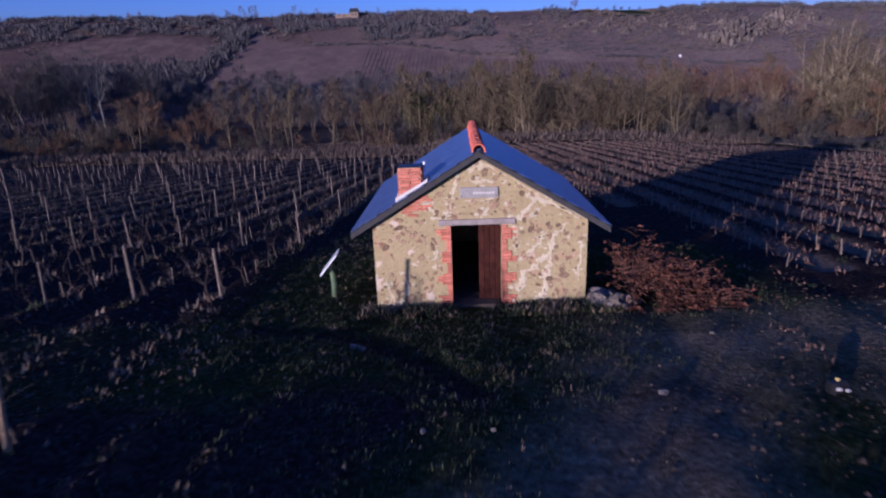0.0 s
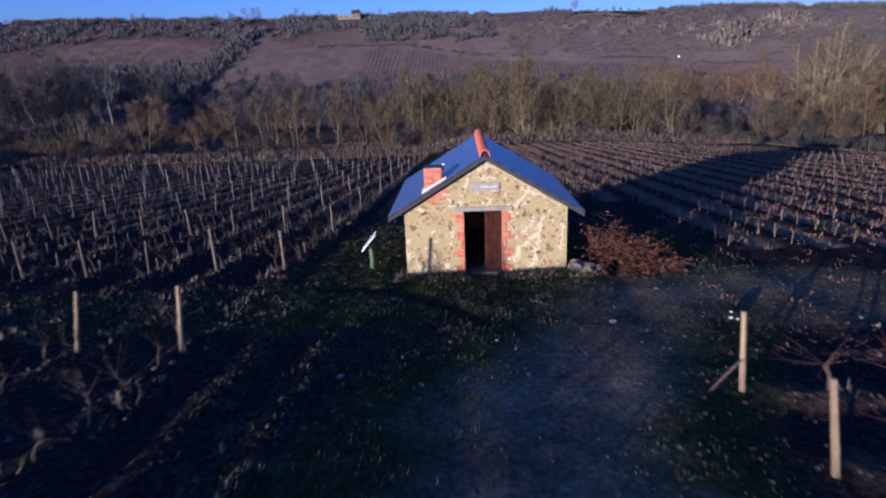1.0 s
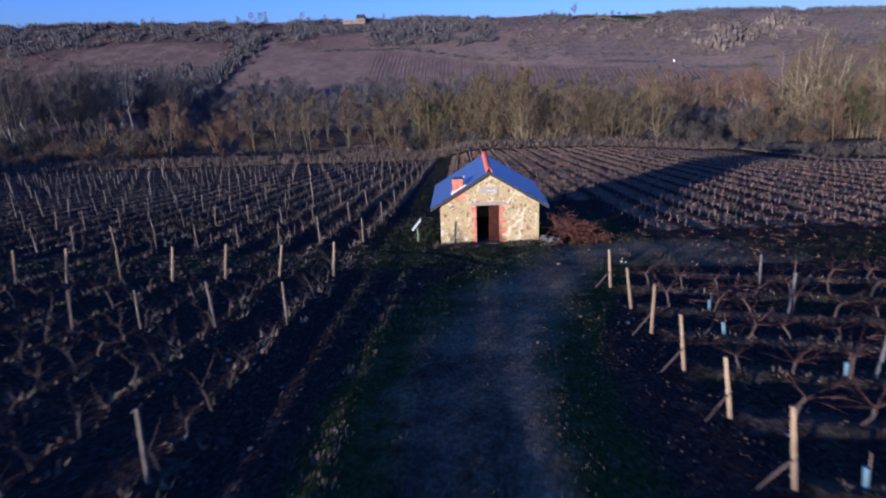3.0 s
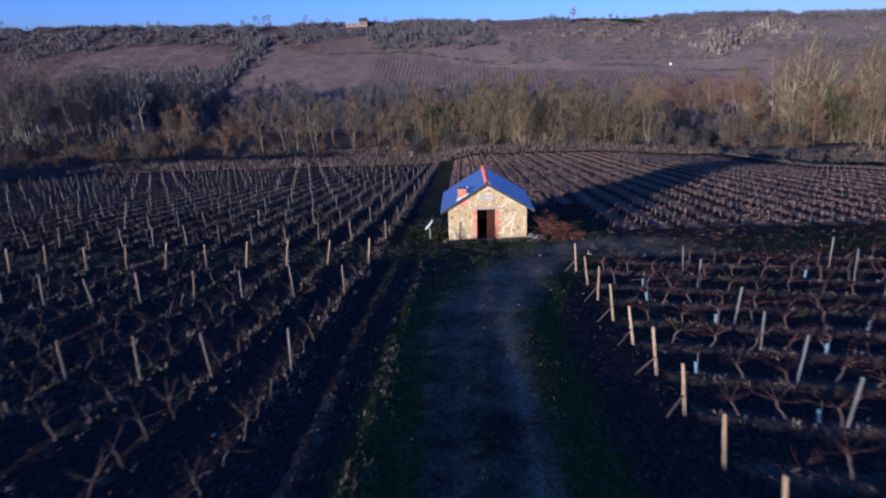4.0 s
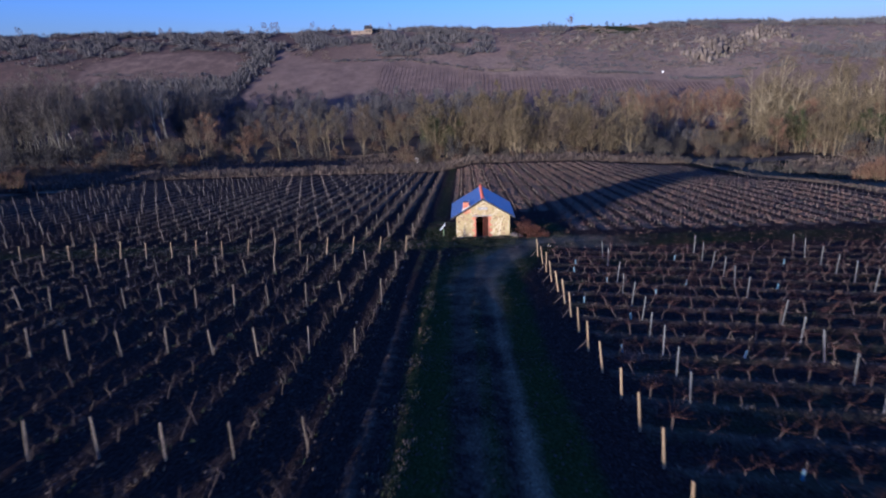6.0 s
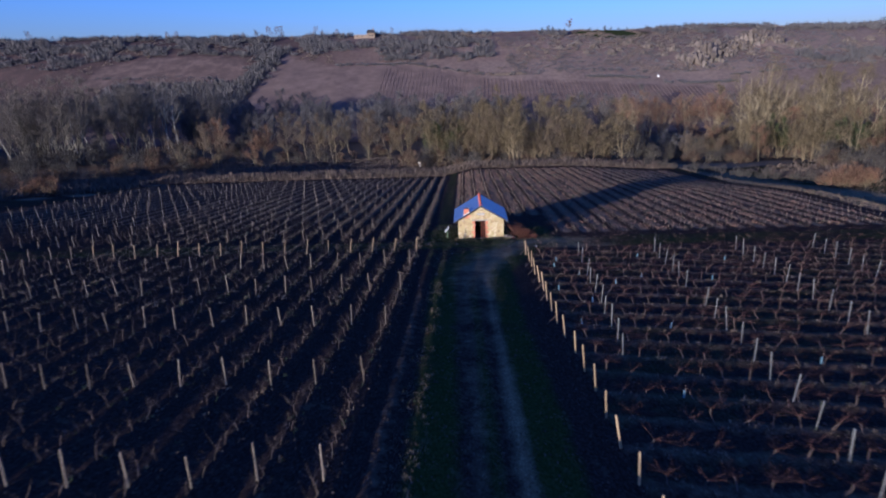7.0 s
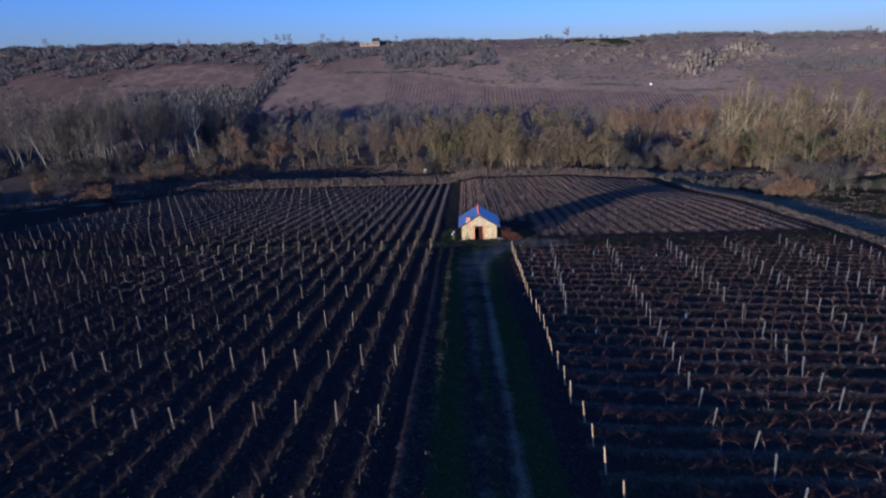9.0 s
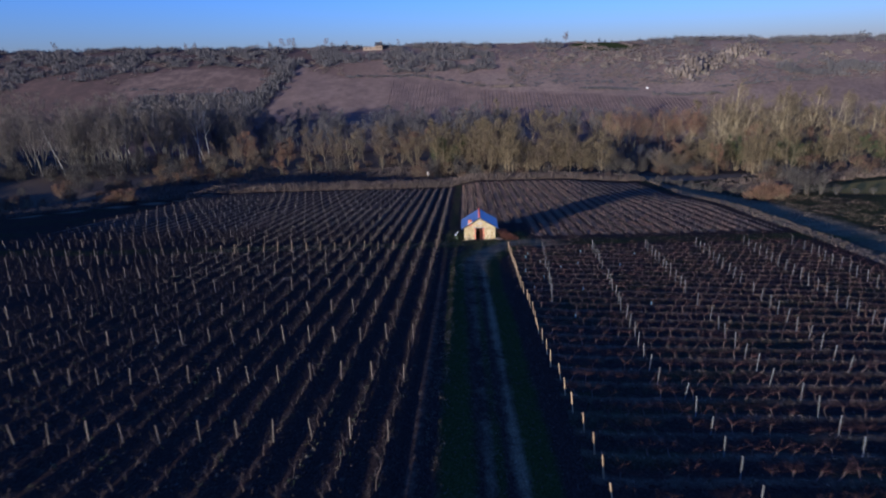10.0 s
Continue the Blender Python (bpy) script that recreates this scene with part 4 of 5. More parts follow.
# columns of posts: the place at the first row, the drift, where it ends; then the columns of the upper part
COLUMNS = ((8.6, 0.080, -33), (15.4, 0.098, -50.5), (22.5, 0.088, -50.5), (29.2, 0.10, -50.5), (35.7, 0.09, -50.5), (42.1, 0.09, -50.5))
UPPER = (12.35, 19.7, 27.0, 34.2, 41.5)
for j in CROSS:
    y = ROW_RY - j * ROW_R
    edge = 3.96 if y > -30 else 4.2 if y > -49 else 4.5 if y > -55 else 4.9
    post = None
    if 0 <= j < 26:
        post = stand(end_me[j % 3], edge + rnd.uniform(-0.07, 0.07), y + rnd.uniform(-0.1, 0.1), "end_post", "stout pale wooden end post beside the track", "end posts", 2.4, tilt=-6.0)
    if post and brace_rnd.random() < 0.6 and y > -30:
        foot = post.matrix_basis.translation
        bx, by = foot.x - brace_rnd.uniform(0.5, 0.75), foot.y - brace_rnd.uniform(0.0, 0.25)
        strut = Shape().tube([post.matrix_basis.inverted() @ Vector(q) for q in ((bx, by, ground_z(bx, by) - 0.05), ((bx + foot.x) / 2, (by + foot.y) / 2 + 0.03, foot.z + 0.30), (foot.x - 0.03, foot.y, foot.z + 0.62))], [0.026, 0.028, 0.022], 6)
        part("brace", strut, M["vine"], post, "dark wooden brace")
    spots = [c + lean * (y + 7.5) for c, lean, end in COLUMNS if y > end] if y > -50.5 else [c + 0.04 * (y + 52) for c in UPPER]
    for x in spots:
        along_y = cross_row_y(j, x)
        if x > edge + 1.5 and -69 < along_y < -6.9 and rnd.random() < 0.95:
            stand(grey_me[j % 3], x + rnd.uniform(-0.1, 0.1), along_y + rnd.uniform(-0.08, 0.08), "grey_post", "grey square vineyard post among pruned vines", "grey posts", 3.0)

# small stakes of the young vines beyond the cabin
count = 0
for i in range(25):
    x = 8.4 + (i - 5) * 2.1
    y0 = 2.6 if x > 8 else 14.0
    for k in range(int((83 - y0) / 1.15)):
        y = y0 + k * 1.15
        if rnd.random() < 0.12 or x > FIELD_RIGHT - 0.8:
            continue
        own = y < 26 and count < 280
        count += own
        stand(small_me[k % 3], x + rnd.uniform(-0.06, 0.06), y, "vine_stake", "short wooden stake holding a young vine", "short stakes", 5.0, own, rest_stakes)
# short stakes among the first of the long rows
for i in range(7):
    for k in range(13):
        if rnd.random() < 0.8:
            stand(small_me[k % 3], ROW_X - i * ROW + rnd.uniform(-0.12, 0.12), 1.4 + k * 1.15, "vine_stake", "short wooden stake holding a young vine", "short stakes", 4.0)
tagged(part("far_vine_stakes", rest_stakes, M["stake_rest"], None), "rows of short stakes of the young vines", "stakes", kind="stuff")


def vine_parts(seed, canes, length, r0, thick):
    q = random.Random(seed)
    t, c = Shape(), Shape()
    h = q.uniform(0.38, 0.6)
    pts, p = [], Vector((0, 0, -0.05))
    d = Vector((q.uniform(-0.5, 0.5), q.uniform(-0.35, 0.35), 1)).normalized()
    for k in range(4):
        pts.append(p.copy())
        d = (d + Vector((q.uniform(-0.5, 0.5), q.uniform(-0.4, 0.4), q.uniform(0, 0.3)))).normalized()
        p = p + d * h / 3
    t.tube(pts, [r0 * 1.25, r0, r0 * 0.9, r0 * 1.1], 4)
    head = pts[-1]
    for k in range(canes):
        a = q.uniform(0, 6.283)
        e = Vector((math.cos(a), math.sin(a) * 0.55, q.uniform(-0.1, 1.4))).normalized()
        mid = head + e * length * q.uniform(0.3, 0.55)
        tip = mid + (e + Vector((q.uniform(-0.6, 0.6), q.uniform(-0.4, 0.4), q.uniform(-0.3, 0.5)))).normalized() * length * q.uniform(0.3, 0.6)
        c.stick(head, mid + (mid - head) * 0.5, thick)
        c.stick(mid, tip, thick * 0.7)
    return t, c


def vine_kind(seeds, canes, length, r0, thick, cane):
    out = []
    for s in seeds:
        t, c = vine_parts(s, canes, length, r0, thick)
        tm, cm = t.mesh("trunk"), c.mesh("canes")
        tm.materials.append(M["vine"])
        cm.materials.append(M[cane])
        out.append((tm, cm))
    return out


tall_vines = vine_kind(range(8), 9, 0.75, 0.022, 0.0058, "vine")
bush_vines = vine_kind(range(20, 28), 12, 0.95, 0.032, 0.0068, "cane")
tiny_vines = vine_kind(range(40, 45), 4, 0.35, 0.016, 0.006, "cane")


def plant(kinds, x, y, turn, own, group, label, wood, shoots):
    k = rnd.randrange(len(kinds))
    m = pose(x, y, ground_z(x, y), 0, 0, turn + rnd.uniform(-25, 25) + 180 * rnd.randrange(2)) @ Matrix.Scale(rnd.uniform(0.8, 1.2), 4)
    if own:
        v = thing("grapevine", label, "grapevine", group)
        v.matrix_basis = m
        for name, me in zip(("trunk", "cane_growth"), kinds[k]):
            ob = new(name, me)
            ob.parent = v
            if name == "cane_growth":
                tagged(ob, kind="stuff")
        return
    for me, into in zip(kinds[k], (wood, shoots)):
        co = np.empty(len(me.vertices) * 3)
        me.vertices.foreach_get("co", co)
        co = co.reshape(-1, 3) @ np.array(m.to_3x3()).T + np.array(m.translation)
        into.add(co.tolist(), [tuple(p.vertices) for p in me.polygons])


def vine_stuff(name, label, wood, shoots, cane="cane"):
    ob = thing(name, label, "vines", kind="stuff")
    tagged(part("trunk_wood", wood, M["vine"], ob), kind="stuff")
    tagged(part("cane_growth", shoots, M[cane], ob), kind="stuff")


wood, shoots = Shape(), Shape()
for i in range(N_LONG):
    x = ROW_X - i * ROW
    step = 1.05 if x > -45 else 1.6
    y = -68.0
    while y < 83 - max(0, (-x - 50) * 0.5):
        if rnd.random() < 0.93 and not -5.4 < y < -0.4:
            plant(tall_vines, x + ROW_LEAN * y + rnd.uniform(-0.08, 0.08), y, 90, i < 2 and -58 < y < 8, "vines of the long rows", "leafless pruned grapevine with a thin dark trunk", wood, shoots)
        y += step * (1 if y < 40 else 1.5)
vine_stuff("long_row_vines", "rows of leafless grapevines on the slope", wood, shoots, "vine")
wood, shoots = Shape(), Shape()
for j in CROSS:
    x = 5.2 if j < 20 else 5.8
    while x < FIELD_RIGHT - 3:
        y = cross_row_y(j, x)
        if -69 < y < -6.9 and rnd.random() < 0.92:
            plant(bush_vines, x, y + rnd.uniform(-0.1, 0.1), -11, x < 16 and y > -32, "vines of the cross rows", "leafless gnarled grapevine with reddish canes", wood, shoots)
        x += 1.1
vine_stuff("cross_row_vines", "rows of leafless gnarled grapevines with red-brown canes", wood, shoots)
wood, shoots = Shape(), Shape()
for i in range(25):
    x = 8.4 + (i - 5) * 2.1
    y = 2.8 if x > 8 else 14.2
    while y < 83 and x < FIELD_RIGHT - 0.8:
        plant(tiny_vines, x + 0.1, y, 90, False, "", "", wood, shoots)
        y += 1.15 if y < 45 else 1.7
vine_stuff("young_vines", "rows of small young vines beyond the cabin", wood, shoots)

for k, (x, y) in enumerate([(6.3, -9.9), (5.8, -12.4), (7.4, -16.6), (5.1, -19.0), (9.6, -18.8), (7.0, -23.0), (13.5, -10.6), (12.0, -16.7), (5.4, -27.3), (17.0, -18.8), (10.5, -27.0), (16.2, -33.4), (20.4, -12.6), (8.1, -35.6)]):
    y = cross_row_y(round(cross_row(x, y)), x)
    tube = thing("vine_shelter", "pale blue plastic shelter tube round a young vine", "vine shelter", "blue shelters", at=pose(x, y + 0.12, ground_z(x, y), rnd.uniform(-6, 6), rnd.uniform(-8, 8), 0))
    part("sleeve", Shape().tube([(0, 0, -0.02), (0, 0, 0.34)], [0.045, 0.05], 8), M["blue_tube"], tube)
    part("stake", Shape().tube([(0.05, 0, -0.1), (0.05, 0, 0.6)], [0.012, 0.01], 4), M["stake"], tube)

# prunings raked together along the cross rows
prunings = Shape()
for k in range(60):
    x, j = rnd.uniform(5.2, 30), rnd.randrange(0, 26)
    y = cross_row_y(j, x) + rnd.uniform(0.5, 1.3)
    for _ in range(30):
        a, b = rnd.uniform(-1.4, 0.8), rnd.gauss(0, 0.16)
        l, g = rnd.uniform(0.4, 1.1), abs(rnd.gauss(0.05, 0.08))
        prunings.stick((x + a, y + b, ground_z(x + a, y + b) + g), (x + a + l, y + b + rnd.gauss(0, 0.14), ground_z(x + a + l, y + b) + abs(g + rnd.gauss(0.02, 0.06))), 0.010)
tagged(part("vine_prunings", prunings, M["cane"], None), "red-brown vine prunings raked together between the rows", "prunings", kind="stuff")


# ---- grass and weeds ----
def tuft(s, x, y, z, h, n, spread, q):
    for _ in range(n):
        a = q.uniform(0, 6.283)
        r = q.uniform(0, spread)
        bx, by = x + r * math.cos(a), y + r * math.sin(a)
        w = h * q.uniform(0.12, 0.24)
        b = a + q.uniform(-0.8, 0.8)
        tx, ty = bx + math.cos(b) * h * 0.6, by + math.sin(b) * h * 0.6
        hh = h * q.uniform(0.5, 1.1)
        s.add([(bx - w * math.sin(b), by + w * math.cos(b), z - 0.02), (bx + w * math.sin(b), by - w * math.cos(b), z - 0.02), (tx, ty, z + hh)], [(0, 1, 2)])


rnd = random.Random(77)
green, dry, russet = Shape(), Shape(), Shape()


def scatter(n, area, keep, h, share_dry, blades=6, spread=0.10, dead=None):
    xs = np.array([rnd.uniform(area[0], area[1]) for _ in range(n)])
    ys = np.array([rnd.uniform(area[2], area[3]) for _ in range(n)])
    zs = height(xs, ys)
    for x, y, z in zip(xs, ys, zs):
        if keep(x, y) and not (-2.42 < x < 2.42 and -0.02 < y < D) and gully(x, y) > 0.2:
            tuft((dead or dry) if rnd.random() < share_dry else green, x, y, z, h * rnd.uniform(0.5, 1.4), blades, spread, rnd)


scatter(5200, (-5.5, 7, -3.6, 9), lambda x, y: (abs(x) < 5 or y > -1) and not (y < -1.2 and x > 3.4), 0.065, 0.10, 9)
scatter(2600, (-5.2, 3.2, -13, -1.4), lambda x, y: x < float(track_bend(np.array(y))) - 0.9, 0.06, 0.08, 9, 0.2)
scatter(700, (-2.7, 3.2, -0.75, -0.02), lambda x, y: not DX0 < x < DX1, 0.15, 0.35, 9, 0.14)
scatter(6500, (-4.9, 4.0, -67, -2), lambda x, y: abs(abs(x - float(track_bend(np.array(y)))) - 2.3) < 1.0 and x < 4.4, 0.05, 0.12, 9, 0.16)
scatter(1800, (-2.0, 0.0, -67, -20), lambda x, y: abs(x - float(track_bend(np.array(y)))) < 0.35, 0.06, 0.4, 6)
scatter(15000, (4.5, 44, -68, -5.5), lambda x, y: y < -6.6 and abs(cross_row(x, y + 0.2) - round(cross_row(x, y + 0.2))) < 0.13, 0.11, 0.9, 6, 0.2)
scatter(9000, (-45, -5.2, -68, 40), lambda x, y: abs((x - ROW_X) / ROW - round((x - ROW_X) / ROW)) < 0.16, 0.13, 0.45, 6, 0.2)
scatter(8000, (-40, -5.2, -24, 44), lambda x, y: abs((x - ROW_X) / ROW - round((x - ROW_X) / ROW)) < 0.2, 0.15, 0.8, 6, 0.24)
scatter(1700, (-4.6, -3.3, -67, -7), lambda x, y: noise.noise(Vector((x * 1.5, y * 0.6, 0))) > 0.0, 0.085, 0.7, 7, 0.16)
scatter(21000, (-5, 46, 3, 84), lambda x, y: in_young_block(np.array(x), np.array(y)) and abs((x - 7.4) / 2.1 - round((x - 7.4) / 2.1)) < 0.33, 0.17, 0.85, 6, 0.28, russet)
scatter(1500, (-40, -5, -5.2, -0.8), lambda x, y: True, 0.08, 0.55, 7, 0.22)
scatter(1000, (5, 47, -6.8, 3.2), lambda x, y: True, 0.085, 0.6, 7, 0.24, russet)
scatter(6500, (50, 76, -20, 62), lambda x, y: noise.noise(Vector((x * 0.2, y * 0.2, 3.0))) > -0.25, 0.13, 0.92, 6, 0.35)
scatter(5000, (-3, 30, 14, 84), lambda x, y: abs((x - 7.4) / 2.1 - round((x - 7.4) / 2.1)) < 0.16, 0.14, 1.0, 6, 0.2)
scatter(3000, (47.2, 53, -30, 88), lambda x, y: abs(x - 0.04 * y - FIELD_RIGHT - 2.0) < 1.7, 0.24, 0.9, 6, 0.3)
tagged(part("green_grass", green, M["grass"], None), "short green winter grass and weeds along the track", "grass", kind="stuff")
tagged(part("dead_leaf_litter", russet, M["russet"], None), "russet dead leaves and weeds between the young vines", "leaves", kind="stuff")
tagged(part("dry_grass", dry, M["straw"], None), "tufts of dead straw-coloured grass between the vines", "grass", kind="stuff")


# clods, pebbles and fallen leaves that catch the low sun
clods, leaves = Shape(), Shape()


def strew(n, area, keep, size):
    xs = np.array([rnd.uniform(area[0], area[1]) for _ in range(n)])
    ys = np.array([rnd.uniform(area[2], area[3]) for _ in range(n)])
    for x, y, z in zip(xs, ys, height(xs, ys)):
        if not keep(x, y) or (-2.5 < x < 2.5 and -0.1 < y < D):
            continue
        r = size * rnd.uniform(0.4, 1.5)
        if rnd.random() < 0.6:
            w = rnd.uniform(0, 6.283)
            ring = [(x + r * rnd.uniform(0.7, 1.2) * math.cos(w + k * 1.571), y + r * rnd.uniform(0.7, 1.2) * math.sin(w + k * 1.571), z - 0.01) for k in range(4)]
            clods.add(ring + [(x + rnd.uniform(-0.3, 0.3) * r, y + rnd.uniform(-0.3, 0.3) * r, z + r * rnd.uniform(0.5, 1.0))], [(0, 1, 4), (1, 2, 4), (2, 3, 4), (3, 0, 4)])
        else:
            a, b = rnd.uniform(0, 6.283), r * 1.2
            c, q = math.cos(a) * b, math.sin(a) * b
            t = z + 0.01
            leaves.add([(x - c, y - q, t), (x - q * 0.5, y + c * 0.5, t + b * rnd.uniform(0, 0.7)), (x + c, y + q, t + b * 0.3), (x + q * 0.5, y - c * 0.5, t)], [(0, 1, 2), (0, 2, 3)])


strew(9000, (-7, 9, -30, 1), lambda x, y: abs(x - float(track_bend(np.array(y)))) > 1.2 or rnd.random() < 0.4, 0.035)
strew(9000, (-30, -5, -66, 12), lambda x, y: True, 0.055)
strew(8000, (4, 32, -66, -5), lambda x, y: True, 0.05)
strew(5000, (-6, 42, 2, 60), lambda x, y: True, 0.07)
strew(2500, (-5, 4.5, -66, -28), lambda x, y: True, 0.05)
tagged(part("earth_clods", clods, M["clod"], None), "clods of brown earth and pebbles among the vines", "clods", kind="stuff")
tagged(part("leaf_litter", leaves, M["litter"], None), "brown fallen leaves scattered over the ground", "leaves", kind="stuff")


# ---- trees of the valley ----
def grow(seed, h, reach, stems, bare, lift, twig_n, twig_len, wide, thick=1.0):
    """A leafless tree: stems, limbs that curve upwards, side branches, and a haze of fine twigs along them.
    reach: length of the longest limbs; bare: share of the height without limbs; lift: their rise in degrees."""
    q = random.Random(seed)
    t, lm, c = Shape(), Shape(), Shape()
    shoots = []
    for sidx in range(stems):
        a = 6.283 * sidx / stems + q.uniform(0, 1.5)
        out = 0.0 if stems == 1 else q.uniform(0.10, 0.22)
        d = Vector((math.cos(a) * out, math.sin(a) * out, 1)).normalized()
        n, pts = 7, []
        p = Vector((math.cos(a), math.sin(a), 0)) * (0.3 * (stems > 1)) + Vector((0, 0, -0.6))
        hh = h * (1.0 if sidx == 0 else q.uniform(0.72, 0.95))
        for k in range(n + 1):
            pts.append(p.copy())
            d = (d + Vector((q.uniform(-0.08, 0.08), q.uniform(-0.08, 0.08), 0.05))).normalized()
            p = p + d * hh / n
        r = h * 0.0115 * thick / math.sqrt(stems)
        t.tube(pts, [r * (1 - k / (n + 0.8)) + 0.02 for k in range(n + 1)], 5)
        count = max(6, int(h * 0.62 / math.sqrt(stems)))
        for i in range(count):
            u = bare + (0.97 - bare) * (i + q.random()) / count
            k = min(int(u * n), n - 1)
            at = pts[k].lerp(pts[k + 1], u * n - k)
            b = a + q.uniform(-1.6, 1.6) if stems > 1 and q.random() < 0.6 else i * 2.4 + q.uniform(-0.6, 0.6)
            long = reach * (1.0 - 0.75 * max(0, (u - bare) / (1 - bare) - 0.25)) * q.uniform(0.7, 1.15)
            e = radians(lift * q.uniform(0.7, 1.2))
            d = Vector((math.cos(b) * math.cos(e), math.sin(b) * math.cos(e), math.sin(e)))
            path, p = [at], at.copy()
            for _ in range(3):
                p = p + d * long / 3
                path.append(p.copy())
                d = (d + Vector((q.uniform(-0.2, 0.2), q.uniform(-0.2, 0.2), 0.28))).normalized()
            rr = max(0.035, r * (1 - u) * 0.62 + 0.022) * thick
            lm.tube(path, [rr, rr * 0.75, rr * 0.5, 0.012], 3, False)
            shoots += [(path[2], d, long * 0.3), (path[3], d, long * 0.35)]
            for _ in range(3):
                j = q.choice((1, 2, 2))
                s0 = path[j].lerp(path[j + 1], q.random())
                d2 = (d + Vector((q.uniform(-1, 1), q.uniform(-1, 1), q.uniform(-0.3, 0.7)))).normalized()
                s1 = s0 + d2 * long * q.uniform(0.25, 0.5)
                lm.stick(s0, s1, max(0.022, rr * 0.42))
                shoots += [(s0.lerp(s1, 0.5), d2, long * 0.25), (s1, d2, long * 0.25)]
    for _ in range(twig_n):
        p, d, s = shoots[q.randrange(len(shoots))]
        p = p + Vector((q.gauss(0, 0.5), q.gauss(0, 0.5), q.gauss(0, 0.5))) * s
        d = (d * 0.7 + Vector((q.uniform(-1, 1), q.uniform(-1, 1), q.uniform(-0.3, 0.9)))).normalized()
        e = d.cross(Vector((q.uniform(-1, 1), q.uniform(-1, 1), q.uniform(-1, 1)))).normalized() * wide
        c.add([p + e, p - e, p + d * twig_len * q.uniform(0.5, 1.3)], [(0, 1, 2)])
    return t.mesh("trunk"), lm.mesh("limbs"), c.mesh("crown")


KINDS = {}
for name, args, bark, twig in (
        ("poplar", [(11, 29, 6.4, 1, 0.28, 46, 1150, 1.5, 0.034, 1.3), (12, 31, 7.4, 2, 0.25, 48, 1250, 1.6, 0.034, 1.35), (13, 28, 8.2, 3, 0.20, 44, 1250, 1.5, 0.034, 1.4), (14, 27, 7.6, 2, 0.32, 42, 1150, 1.5, 0.034, 1.35)], "bark_pale", "twig"),
        ("grey_poplar", [(15, 30, 6.2, 1, 0.30, 55, 1250, 1.9, 0.042), (16, 32, 6.6, 2, 0.26, 55, 1350, 1.9, 0.042), (17, 29, 7.4, 3, 0.18, 52, 1350, 1.9, 0.042), (18, 31, 6.5, 2, 0.34, 50, 1250, 1.9, 0.042)], "bark_grey", "twig_grey"),
        ("white_poplar", [(19, 30, 6.0, 1, 0.40, 52, 700, 1.7, 0.034, 0.72), (20, 31, 7.0, 1, 0.45, 45, 700, 1.7, 0.034, 0.72)], "bark_white", "twig_grey"),
        ("alder", [(21, 16.5, 6.0, 1, 0.15, 36, 1100, 1.2, 0.055), (22, 15, 6.0, 2, 0.12, 34, 1100, 1.2, 0.055), (23, 18, 5.6, 1, 0.2, 42, 1100, 1.2, 0.055), (24, 15, 6.0, 3, 0.12, 38, 1100, 1.2, 0.055)], "bark", "twig"),
        ("row_tree", [(25, 16.5, 5.6, 1, 0.16, 36, 1200, 1.2, 0.052), (26, 16, 5.4, 2, 0.14, 38, 1200, 1.2, 0.052), (27, 17, 5.0, 1, 0.2, 44, 1200, 1.2, 0.052)], "bark", "twig_brown"),
        ("oak", [(31, 15, 5.6, 1, 0.16, 34, 1150, 1.2, 0.052), (32, 14, 5.4, 2, 0.14, 36, 1150, 1.2, 0.052)], "bark", "twig_red"),
        ("pale_alder", [(33, 19, 7.2, 3, 0.2, 50, 1000, 1.4, 0.045, 1.1), (34, 18, 7.2, 2, 0.22, 46, 1000, 1.4, 0.045, 1.1)], "bark_pale", "twig_red"),
        ("ivy_tree", [(35, 14, 4.4, 1, 0.12, 44, 1500, 1.2, 0.050), (36, 13, 4.2, 2, 0.10, 46, 1500, 1.2, 0.050)], "bark", "ivy"),
        ("thicket", [(41, 4.5, 2.2, 4, 0.05, 40, 620, 0.8, 0.034), (42, 5.5, 2.6, 5, 0.05, 42, 700, 0.8, 0.034)], "bark", "twig_low"),
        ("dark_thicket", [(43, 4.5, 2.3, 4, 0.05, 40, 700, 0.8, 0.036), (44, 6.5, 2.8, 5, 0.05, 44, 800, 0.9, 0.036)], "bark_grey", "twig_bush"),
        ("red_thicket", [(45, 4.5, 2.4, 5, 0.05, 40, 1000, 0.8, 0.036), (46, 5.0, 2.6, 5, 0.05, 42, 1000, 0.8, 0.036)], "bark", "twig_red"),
        ("shade_tree", [(51, 18, 5.4, 1, 0.12, 46, 1000, 1.6, 0.062), (52, 20, 5.6, 2, 0.12, 48, 1000, 1.6, 0.062), (53, 17, 5.8, 2, 0.1, 44, 1000, 1.6, 0.062)], "bark_grey", "twig_shade")):
    KINDS[name] = []
    for a in args:
        tm, lm, cm = grow(*a)
        tm.materials.append(M[bark])
        lm.materials.append(M[bark])
        cm.materials.append(M[twig])
        KINDS[name].append((tm, lm, cm))
